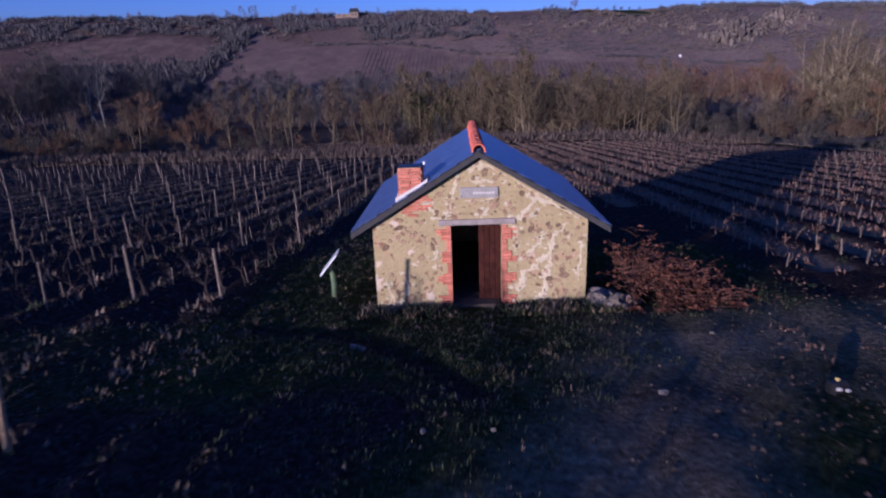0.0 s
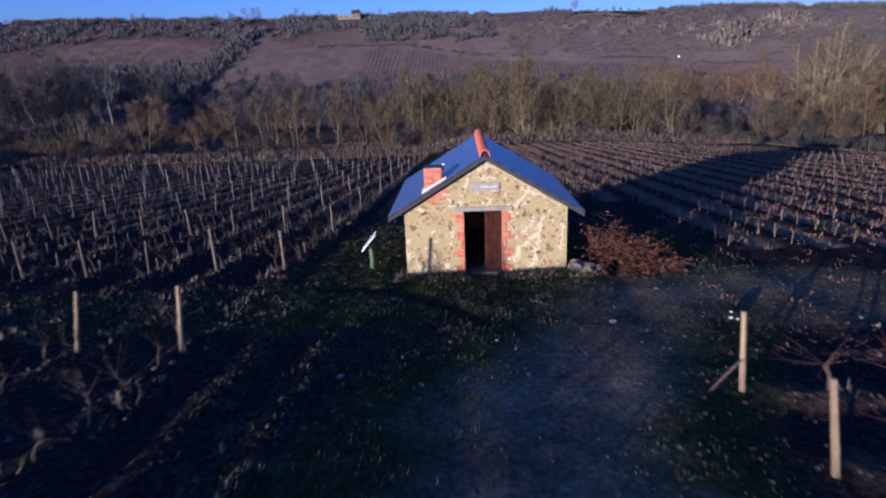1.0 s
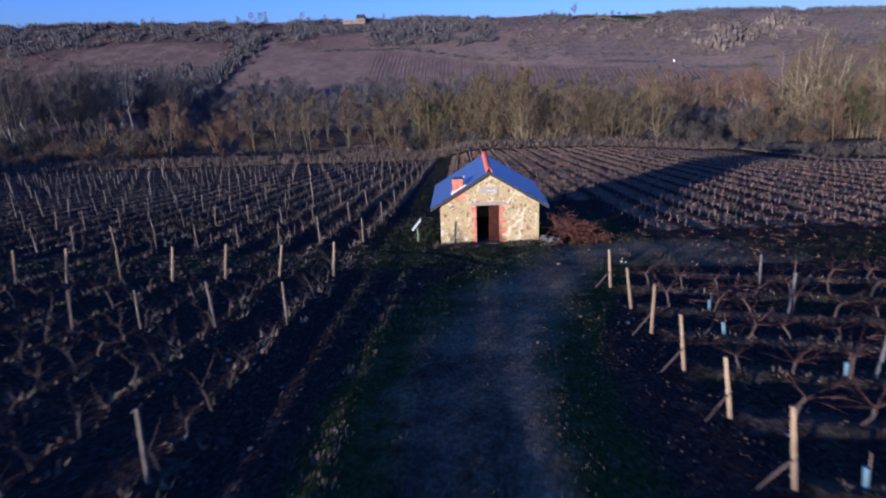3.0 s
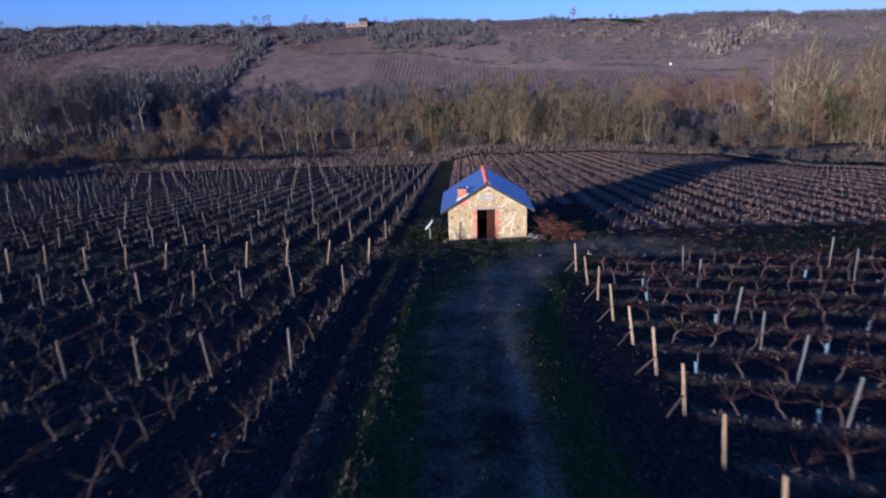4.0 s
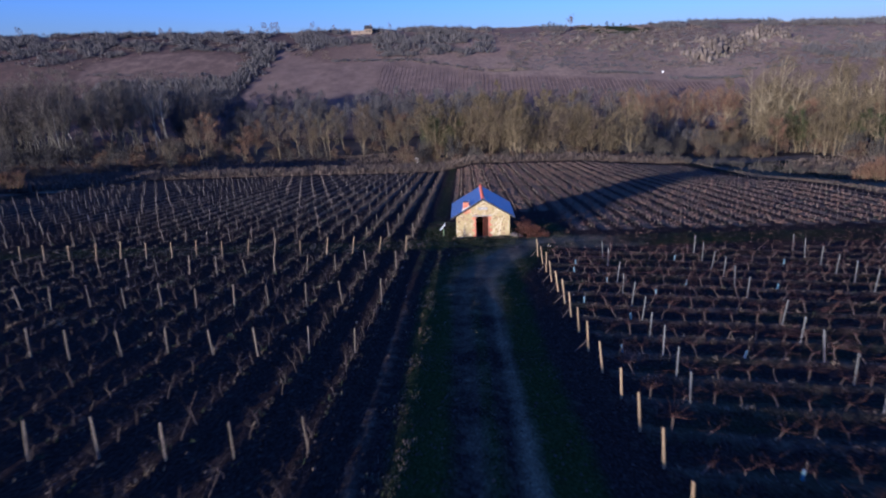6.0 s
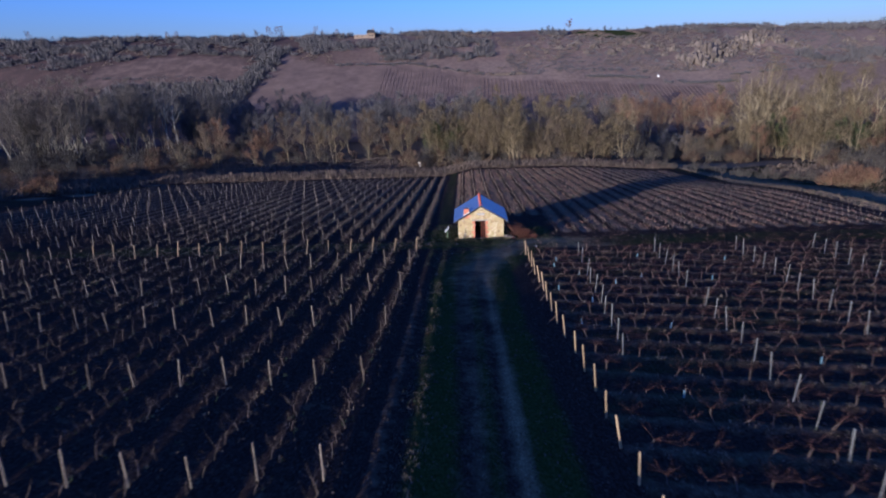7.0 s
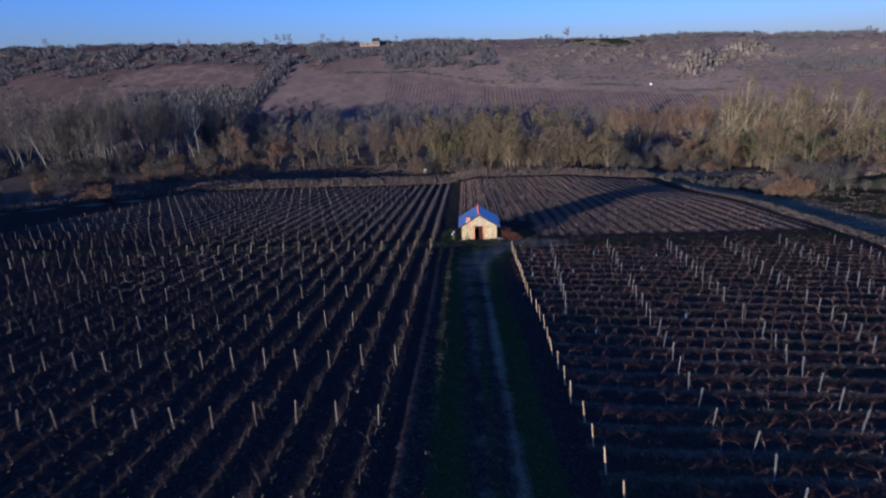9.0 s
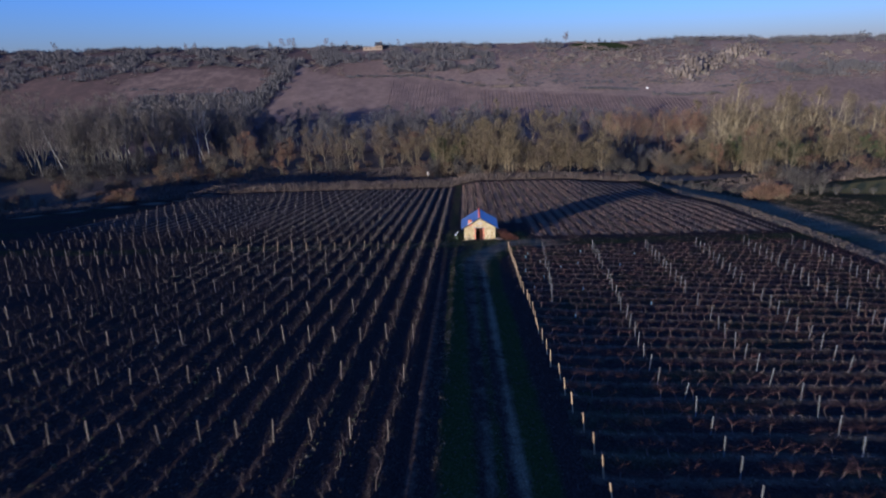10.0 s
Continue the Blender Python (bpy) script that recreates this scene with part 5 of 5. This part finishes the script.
TREE_WORDS = {
    "poplar": ("poplar", "tall leafless poplar with pale upright limbs", "tree"),
    "grey_poplar": ("poplar", "tall leafless grey poplar in a dense stand", "tree"),
    "white_poplar": ("white_poplar", "tall leafless poplar with a bare whitish trunk", "tree"),
    "alder": ("alder", "leafless olive-brown alder in the valley wood", "tree"),
    "row_tree": ("field_tree", "rounded leafless brown tree standing behind the field", "tree"),
    "oak": ("bare_oak", "leafless broad russet-twigged tree in the valley wood", "tree"),
    "pale_alder": ("alder", "leafless alder with pale forked limbs and russet twigs", "tree"),
    "ivy_tree": ("ivy_tree", "leafless tree overgrown with dull green ivy", "tree"),
    "thicket": ("thicket", "leafless russet shrub at the edge of the wood", "bush"),
    "red_thicket": ("russet_bush", "rounded leafless russet bush beside the lane", "bush"),
    "shade_tree": ("shade_toned_tree", "leafless tree deep in the valley wood, shade put into its colour", "tree"),
    "dark_thicket": ("bush", "dark leafless shrub, with shade put into its twig colour", "bush")}


def tree(kind, x, y, size=1.0, k=None, lean=None):
    name, label, cat = TREE_WORDS[kind]
    pick = KINDS[kind][rnd.randrange(len(KINDS[kind])) if k is None else k]
    t = thing(name, label, cat, "wood in the valley" if cat == "tree" else "shrubs")
    side = rnd.gauss(0, 3) if lean is None else lean
    t.matrix_basis = pose(x, y, ground_z(x, y) - 0.1, rnd.gauss(0, 3), side, 0) @ pose(0, 0, 0, 0, 0, rnd.uniform(0, 360)) @ Matrix.Diagonal((size * rnd.uniform(0.9, 1.25), size * rnd.uniform(0.9, 1.25), size * rnd.uniform(0.85, 1.1), 1))
    for part_name, me in zip(("trunk", "limb_growth", "crown"), pick):
        ob = new(part_name, me)
        ob.parent = t
        if part_name != "trunk":
            tagged(ob, kind="stuff")


def wood(n, kinds, xs, ys, sizes):
    for _ in range(n):
        tree(rnd.choice(kinds), rnd.uniform(*xs), rnd.uniform(*ys), rnd.uniform(*sizes))


rnd = random.Random(101)
# stand of grey poplars on one flank, with a few whitish trunks at its open end
wood(46, ("grey_poplar",), (-240, -150), (172, 215), (0.92, 1.15))
wood(7, ("grey_poplar",), (-150, -143), (186, 215), (0.9, 1.08))
wood(4, ("grey_poplar",), (-128, -118), (214, 224), (0.85, 1.0))
for x, y, s, k, lean in ((-131, 205, 1.0, 0, 1), (-137, 207, 1.02, 1, 0), (-137, 212, 1.0, 0, -13), (-144, 210, 0.95, 1, -11), (-187, 176, 0.95, 0, -14), (-163, 182, 1.0, 1, -10), (-158, 185, 0.95, 0, -12)):
    tree("white_poplar", x, y, s, k, lean)
wood(30, ("dark_thicket",), (-230, -145), (156, 178), (1.0, 1.7))
wood(26, ("dark_thicket", "thicket"), (-150, -100), (156, 200), (0.9, 1.5))
# wood along the foot of the hill, its shade put into the twig colour
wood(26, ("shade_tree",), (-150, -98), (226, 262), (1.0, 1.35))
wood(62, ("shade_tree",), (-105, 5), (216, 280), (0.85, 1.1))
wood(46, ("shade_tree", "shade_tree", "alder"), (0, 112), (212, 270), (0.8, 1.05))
wood(30, ("alder", "oak", "shade_tree"), (104, 260), (205, 258), (0.85, 1.15))
wood(22, ("shade_tree", "grey_poplar"), (-290, -160), (216, 255), (0.8, 1.0))
# single trees in a row behind the field, and lower ones between them
for x, s, kind in ((-109, 0.85, "row_tree"), (-96, 0.95, "row_tree"), (-82, 0.9, "oak"), (-68, 1.1, "row_tree"), (-51, 1.12, "alder"), (-57, 0.8, "row_tree"), (-38, 1.12, "row_tree"), (-30, 0.9, "row_tree"), (-24, 0.95, "alder")):
    tree(kind, x, rnd.uniform(160, 166), s)
wood(16, ("row_tree", "row_tree", "oak"), (-118, -15), (172, 196), (0.8, 1.1))
wood(34, ("dark_thicket", "thicket"), (-118, -8), (164, 182), (0.6, 1.0))
# copse behind the middle of the field
wood(7, ("alder", "ivy_tree"), (-24, -4), (146, 158), (1.05, 1.3))
wood(16, ("alder", "alder", "row_tree"), (-8, 16), (132, 152), (0.95, 1.15))
wood(30, ("alder", "alder", "alder", "row_tree"), (10, 44), (104, 126), (0.7, 0.92))
wood(16, ("dark_thicket", "thicket"), (-6, 40), (98, 118), (0.4, 0.7))
wood(26, ("thicket", "dark_thicket"), (-22, 46), (118, 160), (0.9, 1.6))
wood(14, ("alder", "row_tree"), (-4, 60), (150, 176), (0.95, 1.2))
# shrubs coloured dark for the shade there, then trees with pale forked limbs
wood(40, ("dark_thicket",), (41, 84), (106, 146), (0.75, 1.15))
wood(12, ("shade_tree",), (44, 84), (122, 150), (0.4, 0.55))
wood(15, ("pale_alder",), (62, 106), (184, 204), (0.85, 1.05))
wood(16, ("thicket", "oak"), (60, 108), (165, 190), (0.5, 0.75))
# rounded olive trees on the lower bank
wood(9, ("alder", "row_tree"), (62, 72), (104, 118), (0.42, 0.55))
wood(20, ("alder", "alder", "oak"), (70, 98), (100, 126), (0.6, 0.82))
wood(22, ("thicket", "dark_thicket"), (58, 100), (96, 112), (0.5, 0.9))
# tall poplars on the other flank
wood(26, ("poplar",), (106, 146), (160, 192), (0.86, 1.06))
wood(24, ("poplar", "poplar", "pale_alder"), (146, 215), (158, 200), (0.8, 1.0))
wood(16, ("alder", "oak"), (98, 180), (124, 156), (0.75, 1.0))
tree("white_poplar", 96.3, 123, 0.22, 0, 12)
# trees round the meadow, some with ivy
wood(30, ("alder", "alder", "ivy_tree"), (84, 125), (76, 116), (0.62, 0.95))
wood(16, ("ivy_tree", "alder", "oak"), (118, 165), (56, 110), (0.7, 1.0))
wood(26, ("thicket", "dark_thicket"), (76, 130), (62, 92), (0.6, 1.0))
# brush and shrubs below the other edge of the field
wood(46, ("dark_thicket", "thicket"), (-178, -96), (56, 150), (0.6, 1.1))
wood(26, ("thicket", "dark_thicket"), (-130, -96), (96, 152), (0.5, 0.9))
wood(12, ("thicket",), (0, 44), (92, 99), (0.25, 0.4))
for x, y, s in ((-94, 65, 0.95), (-96.5, 66, 0.85), (-98, 64, 0.7), (-116, 150, 1.1), (-122, 152, 1.0), (-110, 156, 0.9), (-150, 118, 1.0)):
    tree("red_thicket", x, y, s)
# russet bush, dark bushes and hedge on the lane
for x, y, s in ((62.0, 40, 0.85), (64.5, 42, 0.95), (66.5, 41, 0.85), (64, 44.5, 0.8), (60.5, 42, 0.6), (68, 43, 0.7)):
    tree("red_thicket", x, y, s)
for x, y, s in ((72, 46, 0.85), (73.5, 49, 0.95), (75, 46, 0.8), (76.5, 43, 0.75), (78, 40, 0.4), (80, 37, 0.35), (82, 34.5, 0.35), (84.5, 32, 0.35), (87, 30, 0.35)):
    tree("dark_thicket", x, y, s)
# low hedge whose dark colour also stands in for the shaded bank
HEDGE = [(67, 48), (63, 58), (59, 68), (53, 86), (44, 91)]
for (xa, ya), (xb, yb) in zip(HEDGE, HEDGE[1:]):
    n = int(math.hypot(xb - xa, yb - ya) / 1.5)
    for i in range(n):
        tree("dark_thicket", xa + (xb - xa) * i / n + rnd.gauss(0, 0.6), ya + (yb - ya) * i / n, rnd.uniform(0.28, 0.46))

hive = thing("hut_box", "small white wooden box standing at the edge of the wood", "box", at=pose(-17.4, 148, ground_z(-17.4, 148), 0, 0, 10))
part("body", bevelled(-0.45, -0.45, 0.2, 0.45, 0.45, 1.9, 0.03), M["flash"], hive)
part("lid", bevelled(-0.55, -0.55, 1.9, 0.55, 0.55, 2.0, 0.03), M["flash"], hive)
part("stand", bevelled(-0.4, -0.4, -0.1, 0.4, 0.4, 0.2, 0.03), M["oak"], hive)

# ---- the far hillside ----
bush = []
for k in range(6):
    q = random.Random(200 + k)
    s = Shape()
    for _ in range(26):
        a, r = q.uniform(0, 6.283), math.sqrt(q.random())
        p = Vector((r * math.cos(a), r * math.sin(a), q.uniform(-0.05, 0.35)))
        d = Vector((p.x * 0.45 + q.uniform(-0.35, 0.35), p.y * 0.45 + q.uniform(-0.35, 0.35), 1)).normalized()
        w = d.cross(Vector((q.uniform(-1, 1), q.uniform(-1, 1), 0.2))).normalized() * q.uniform(0.06, 0.13)
        e = p + d * (1.15 - 0.75 * r) * q.uniform(0.5, 1.0)
        s.add([p + w, p - w, e], [(0, 1, 2)])
    bush.append((np.array(s.v), s.f))


def scrub_patch(n, where, size, tall=1.0):
    s = Shape()
    for _ in range(n):
        x, y = where()
        if math.hypot((x + 80) / 1.6, y - 432) < 12:
            continue
        v, f = bush[rnd.randrange(6)]
        k = size * rnd.uniform(0.5, 1.5)
        a = rnd.uniform(0, 6.283)
        ca, sa = math.cos(a), math.sin(a)
        w = np.stack([x + k * (v[:, 0] * ca - v[:, 1] * sa), y + k * (v[:, 0] * sa + v[:, 1] * ca), ground_z(x, y) + k * tall * v[:, 2]], 1)
        s.add(w.tolist(), f)
    return s


def rough(x, y, s, seed):
    """Cheap uneven noise for one place."""
    return noise.noise(Vector((x / s / 1.6, y / s / 1.6, seed * 7.3))) * 1.3


def heath_place():
    """Scrub on the slope among the crags and over the upper hill, thinning out in patches; none on the fields."""
    while True:
        x, y = rnd.uniform(-430, 430), rnd.uniform(300, 478)
        if any(inside(x, y, f) for f in HILL_FIELDS) or (y < 345 and x > -130):
            continue
        if rough(x, y, 13, 21) + 0.5 * rough(x, y, 5, 22) > (0.1 if x > 20 else 0.3):
            return x, y


def wood_place():
    """Leafless woods: above the fields, round the farmhouse, and a dark belt at the crest."""
    while True:
        x, y = rnd.uniform(-430, 430), rnd.uniform(345, 464)
        if any(inside(x, y, f) for f in HILL_FIELDS):
            continue
        edge = 8 * rough(x, y, 14, 44)
        left = x < -150 and y > 392 + edge + max(0, -230 - x) * -0.25
        mid_ = -132 < x < 22 and (y > 392 + edge or (x > -60 and y > 374 + edge))
        dark = math.hypot((x - 66) / 16, (y - 428) / 14) < 1 or math.hypot((x - 262) / 40, (y - 366) / 14) < 1 or (x > 150 and y > 424 + edge)
        if (left or mid_ or dark) and rough(x, y, 9, 45) > -0.15:
            return x, y


def along(points, spread):
    def place():
        i = rnd.randrange(len(points) - 1)
        u = rnd.random()
        (xa, ya), (xb, yb) = points[i], points[i + 1]
        return xa + (xb - xa) * u + rnd.gauss(0, spread), ya + (yb - ya) * u + rnd.gauss(0, spread)
    return place


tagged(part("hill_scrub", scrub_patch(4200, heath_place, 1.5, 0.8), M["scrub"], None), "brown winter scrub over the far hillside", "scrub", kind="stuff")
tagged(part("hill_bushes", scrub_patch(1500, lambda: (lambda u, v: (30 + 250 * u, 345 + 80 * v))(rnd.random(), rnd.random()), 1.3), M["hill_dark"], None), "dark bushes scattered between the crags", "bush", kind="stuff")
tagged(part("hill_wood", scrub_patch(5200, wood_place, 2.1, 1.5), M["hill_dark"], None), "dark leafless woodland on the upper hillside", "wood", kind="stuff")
tagged(part("hedge_line", scrub_patch(620, along([(-138, 404), (-141, 375), (-144, 345), (-152, 318), (-165, 300)], 3.6), 2.4, 1.5), M["hill_dark"], None), "dark hedge climbing the far hillside", "hedge", kind="stuff")
tagged(part("foot_wood", scrub_patch(900, lambda: (rnd.uniform(-235, -140), rnd.uniform(296, 338) + 8 * math.sin(rnd.random() * 6)), 2.6, 1.6), M["hill_dark"], None), "dark leafless thicket at the foot of the hill", "wood", kind="stuff")
tagged(part("crest_scrub", scrub_patch(520, lambda: (lambda u: (-420 + 840 * u + rnd.gauss(0, 9), rnd.uniform(462, 482)))(round(rnd.random() * 21) / 21), 1.2), M["hill_dark"], None), "dark scrub along the crest of the hill", "scrub", kind="stuff")
for points, n in (([(-92, 371), (-34, 369)], 70), ([(-34, 369), (12, 347)], 50), ([(78, 341), (118, 338)], 70), ([(126, 330), (170, 327)], 80), ([(60, 352), (150, 350)], 50), ([(-262, 356), (-170, 354)], 40), ([(170, 338), (235, 345)], 60)):
    tagged(part("field_hedge", scrub_patch(n, along(points, 1.0), 1.5), M["hill_dark"], None), "low dark hedge between fields on the hillside", "hedge", kind="stuff")

tagged(part("bank_brush", scrub_patch(2600, lambda: (rnd.uniform(-86, 50), 88 + abs(rnd.gauss(0, 6.5))), 1.15), M["bank_twig"], None), "brown dead brush along the bank below the field", "brush", kind="stuff")
tagged(part("valley_brush", scrub_patch(3000, lambda: (rnd.uniform(-125, 10), rnd.uniform(98, 172)), 1.3, 0.8), M["bank_twig"], None), "brown dead bracken on the valley floor before the wood", "brush", kind="stuff")
tagged(part("lane_brush", scrub_patch(2200, lambda: (lambda y: (-108 + 0.53 * (y - 38) - abs(rnd.gauss(0, 14)), y))(rnd.uniform(20, 130)), 1.2), M["bank_twig"], None), "brown dead brush beside the pale lane", "brush", kind="stuff")
tagged(part("meadow_brush", scrub_patch(900, lambda: (rnd.uniform(66, 120), 62 + abs(rnd.gauss(0, 9))), 1.0), M["bank_twig"], None), "brown dead brush at the edge of the meadow", "brush", kind="stuff")

# rows of the far vineyard, down the slope
s = Shape()
for i in range(86):
    x0 = -54 + i * 2.55
    y_top = 364 - (x0 + 54) * 0.34 if x0 < 14 else 341 - (x0 - 14) * 0.15
    for k in range(int((y_top - 276) / 5.0)):
        y0, y1 = y_top - k * 5.0, y_top - (k + 1) * 5.0
        xa, xb = x0 + (y0 - 341) * 0.03, x0 + (y1 - 341) * 0.03
        za, zb = ground_z(xa, y0), ground_z(xb, y1)
        hgt = 0.34 if x0 > 10 else 0.2
        ha, hb = hgt * rnd.uniform(0.8, 1.1), hgt * rnd.uniform(0.8, 1.1)
        s.add([(xa - 0.35, y0, za - 0.3), (xa + 0.35, y0, za - 0.3), (xa, y0, za + ha), (xb - 0.35, y1, zb - 0.3), (xb + 0.35, y1, zb - 0.3), (xb, y1, zb + hb)], [(0, 1, 2), (3, 5, 4), (0, 2, 5, 3), (1, 4, 5, 2)])
tagged(part("far_vineyard", s, M["far_vines"], None), "rows of vines on the far hillside", "vineyard", kind="stuff")


def crag_mesh(seed, blocks):
    """An outcrop of upright, broken blocks of rock, tallest in the middle."""
    q = random.Random(seed)
    bm = bmesh.new()
    for _ in range(blocks):
        r, a = q.random() ** 0.6, q.uniform(0, 6.283)
        at = Vector((r * math.cos(a), r * math.sin(a) * 0.7, 0.45 * (1 - r) + 0.5 * r * math.sin(a)))
        w, hgt = q.uniform(0.10, 0.26), q.uniform(0.22, 0.60) * (1.15 - 0.6 * r)
        tilt = pose(at.x, at.y, at.z, q.gauss(-8, 10), q.gauss(6, 10), q.uniform(0, 90))
        verts = []
        for _ in range(11):
            d = Vector((q.gauss(0, 1), q.gauss(0, 1), q.gauss(0, 1))).normalized()
            m = max(abs(d.x), abs(d.y), abs(d.z)) ** 0.7
            verts.append(bm.verts.new(tilt @ Vector((d.x / m * w, d.y / m * w * 0.8, d.z / m * hgt))))
        bmesh.ops.convex_hull(bm, input=verts)
    me = bpy.data.meshes.new("crag")
    bm.to_mesh(me)
    bm.free()
    me.materials.append(M["rock"])
    return me


crag_me = [crag_mesh(k, 46) for k in range(5)]
CRAGS = [(158, 358, 15), (166, 366, 17), (172, 378, 14), (168, 390, 10), (152, 366, 10), (181, 372, 9), (186, 384, 7), (194, 384, 11), (203, 392, 14), (213, 397, 12), (222, 392, 9), (232, 386, 8), (241, 380, 6), (148, 384, 7), (140, 376, 5), (198, 372, 6), (212, 378, 5), (60, 388, 4), (84, 404, 5), (100, 404, 5), (112, 388, 5), (122, 404, 5), (136, 402, 5), (70, 394, 5), (78, 399, 4), (95, 394, 7), (104, 382, 6), (110, 397, 5), (118, 400, 6), (132, 392, 6), (126, 380, 4), (88, 386, 4), (142, 396, 5), (48, 400, 4), (276, 393, 7), (292, 398, 6), (310, 402, 6), (-300, 408, 7), (-285, 404, 6), (-312, 414, 6)]
for k, (x, y, r) in enumerate(CRAGS):
    crag = thing("crag", "grey rocky crag breaking through the far hillside", "rock", "crags")
    tagged(part("outcrop", crag_me[k % 5], M["rock"], crag), kind="stuff")
    crag.matrix_basis = pose(x, y, ground_z(x, y) - r * 0.16, 0, 0, 25 * math.sin(k * 2.3)) @ Matrix.Diagonal((r * 0.75, r * 0.9, r * 0.80, 1))

farm = thing("farmhouse", "low sandstone farmhouse with a tiled roof on the hilltop", "house", at=pose(-79, 438, ground_z(-79, 438) + 0.4, 0, 0, 6) @ Matrix.Scale(0.9, 4))
part("wall", Shape().box(-9, -3, -3, 2.5, 3, 2.0).box(2.5, -4, -3, 9, 4, 3.2), M["house"], farm)
rs = Shape().add([(2.0, -4.6, 3.0), (9.5, -4.6, 3.0), (9.5, 4.6, 3.0), (2.0, 4.6, 3.0), (2.6, 0, 6.2), (9.0, 0, 6.2)], [(0, 1, 5, 4), (2, 3, 4, 5), (0, 4, 3), (1, 2, 5), (0, 3, 2, 1)])
part("roof", rs, M["verge"], farm, "dark pitched roof")
part("chimney", Shape().box(7.6, -0.5, 5.4, 8.5, 0.5, 7.3), M["house"], farm)
for x in (4.0, 6.6):
    part("window", Shape().box(x, -4.06, 0.5, x + 1.1, -3.99, 1.9), M["iron"], farm)
for x in (-6.5, -2.5):
    part("window", Shape().box(x, -3.06, 0.2, x + 1.1, -2.99, 1.3), M["iron"], farm)
shed = thing("shed", "small white shed on the far hillside", "shed", at=pose(125, 340, ground_z(125, 340)) @ Matrix.Scale(0.36, 4))
part("wall", Shape().box(-1.2, -1.2, -0.5, 1.2, 1.2, 2.0), M["white"], shed)
part("roof", Shape().add([(-1.4, -1.4, 2), (1.4, -1.4, 2), (1.4, 1.4, 2), (-1.4, 1.4, 2), (-1.4, 0, 2.8), (1.4, 0, 2.8)], [(0, 1, 5, 4), (2, 3, 4, 5), (0, 4, 3), (1, 2, 5), (0, 3, 2, 1)]), M["white"], shed)
# lone trees and bushes on the skyline
for x, y, s_ in ((88, 462, 0.75), (-379, 474, 0.6), (-256, 472, 0.45), (-247, 472, 0.5), (-189, 470, 0.4), (-177, 470, 0.5), (-165, 470, 0.6), (-160, 472, 0.5), (-155, 470, 0.62), (-126, 470, 0.5), (-121, 471, 0.45), (-60, 466, 0.4), (-105, 456, 0.4)):
    tree("oak", x, y, s_)
for x, y, s_ in ((60, 452, 0.5), (64, 450, 0.6), (69, 452, 0.75), (73, 454, 0.6), (79, 453, 0.5), (104, 458, 0.45), (110, 457, 0.5), (116, 458, 0.65), (121, 457, 0.6), (127, 458, 0.5), (135, 458, 0.4), (182, 462, 0.6), (211, 462, 0.6), (247, 463, 0.9), (251, 464, 0.7), (342, 464, 1.0), (348, 465, 1.1)):
    tree("dark_thicket", x, y, s_)
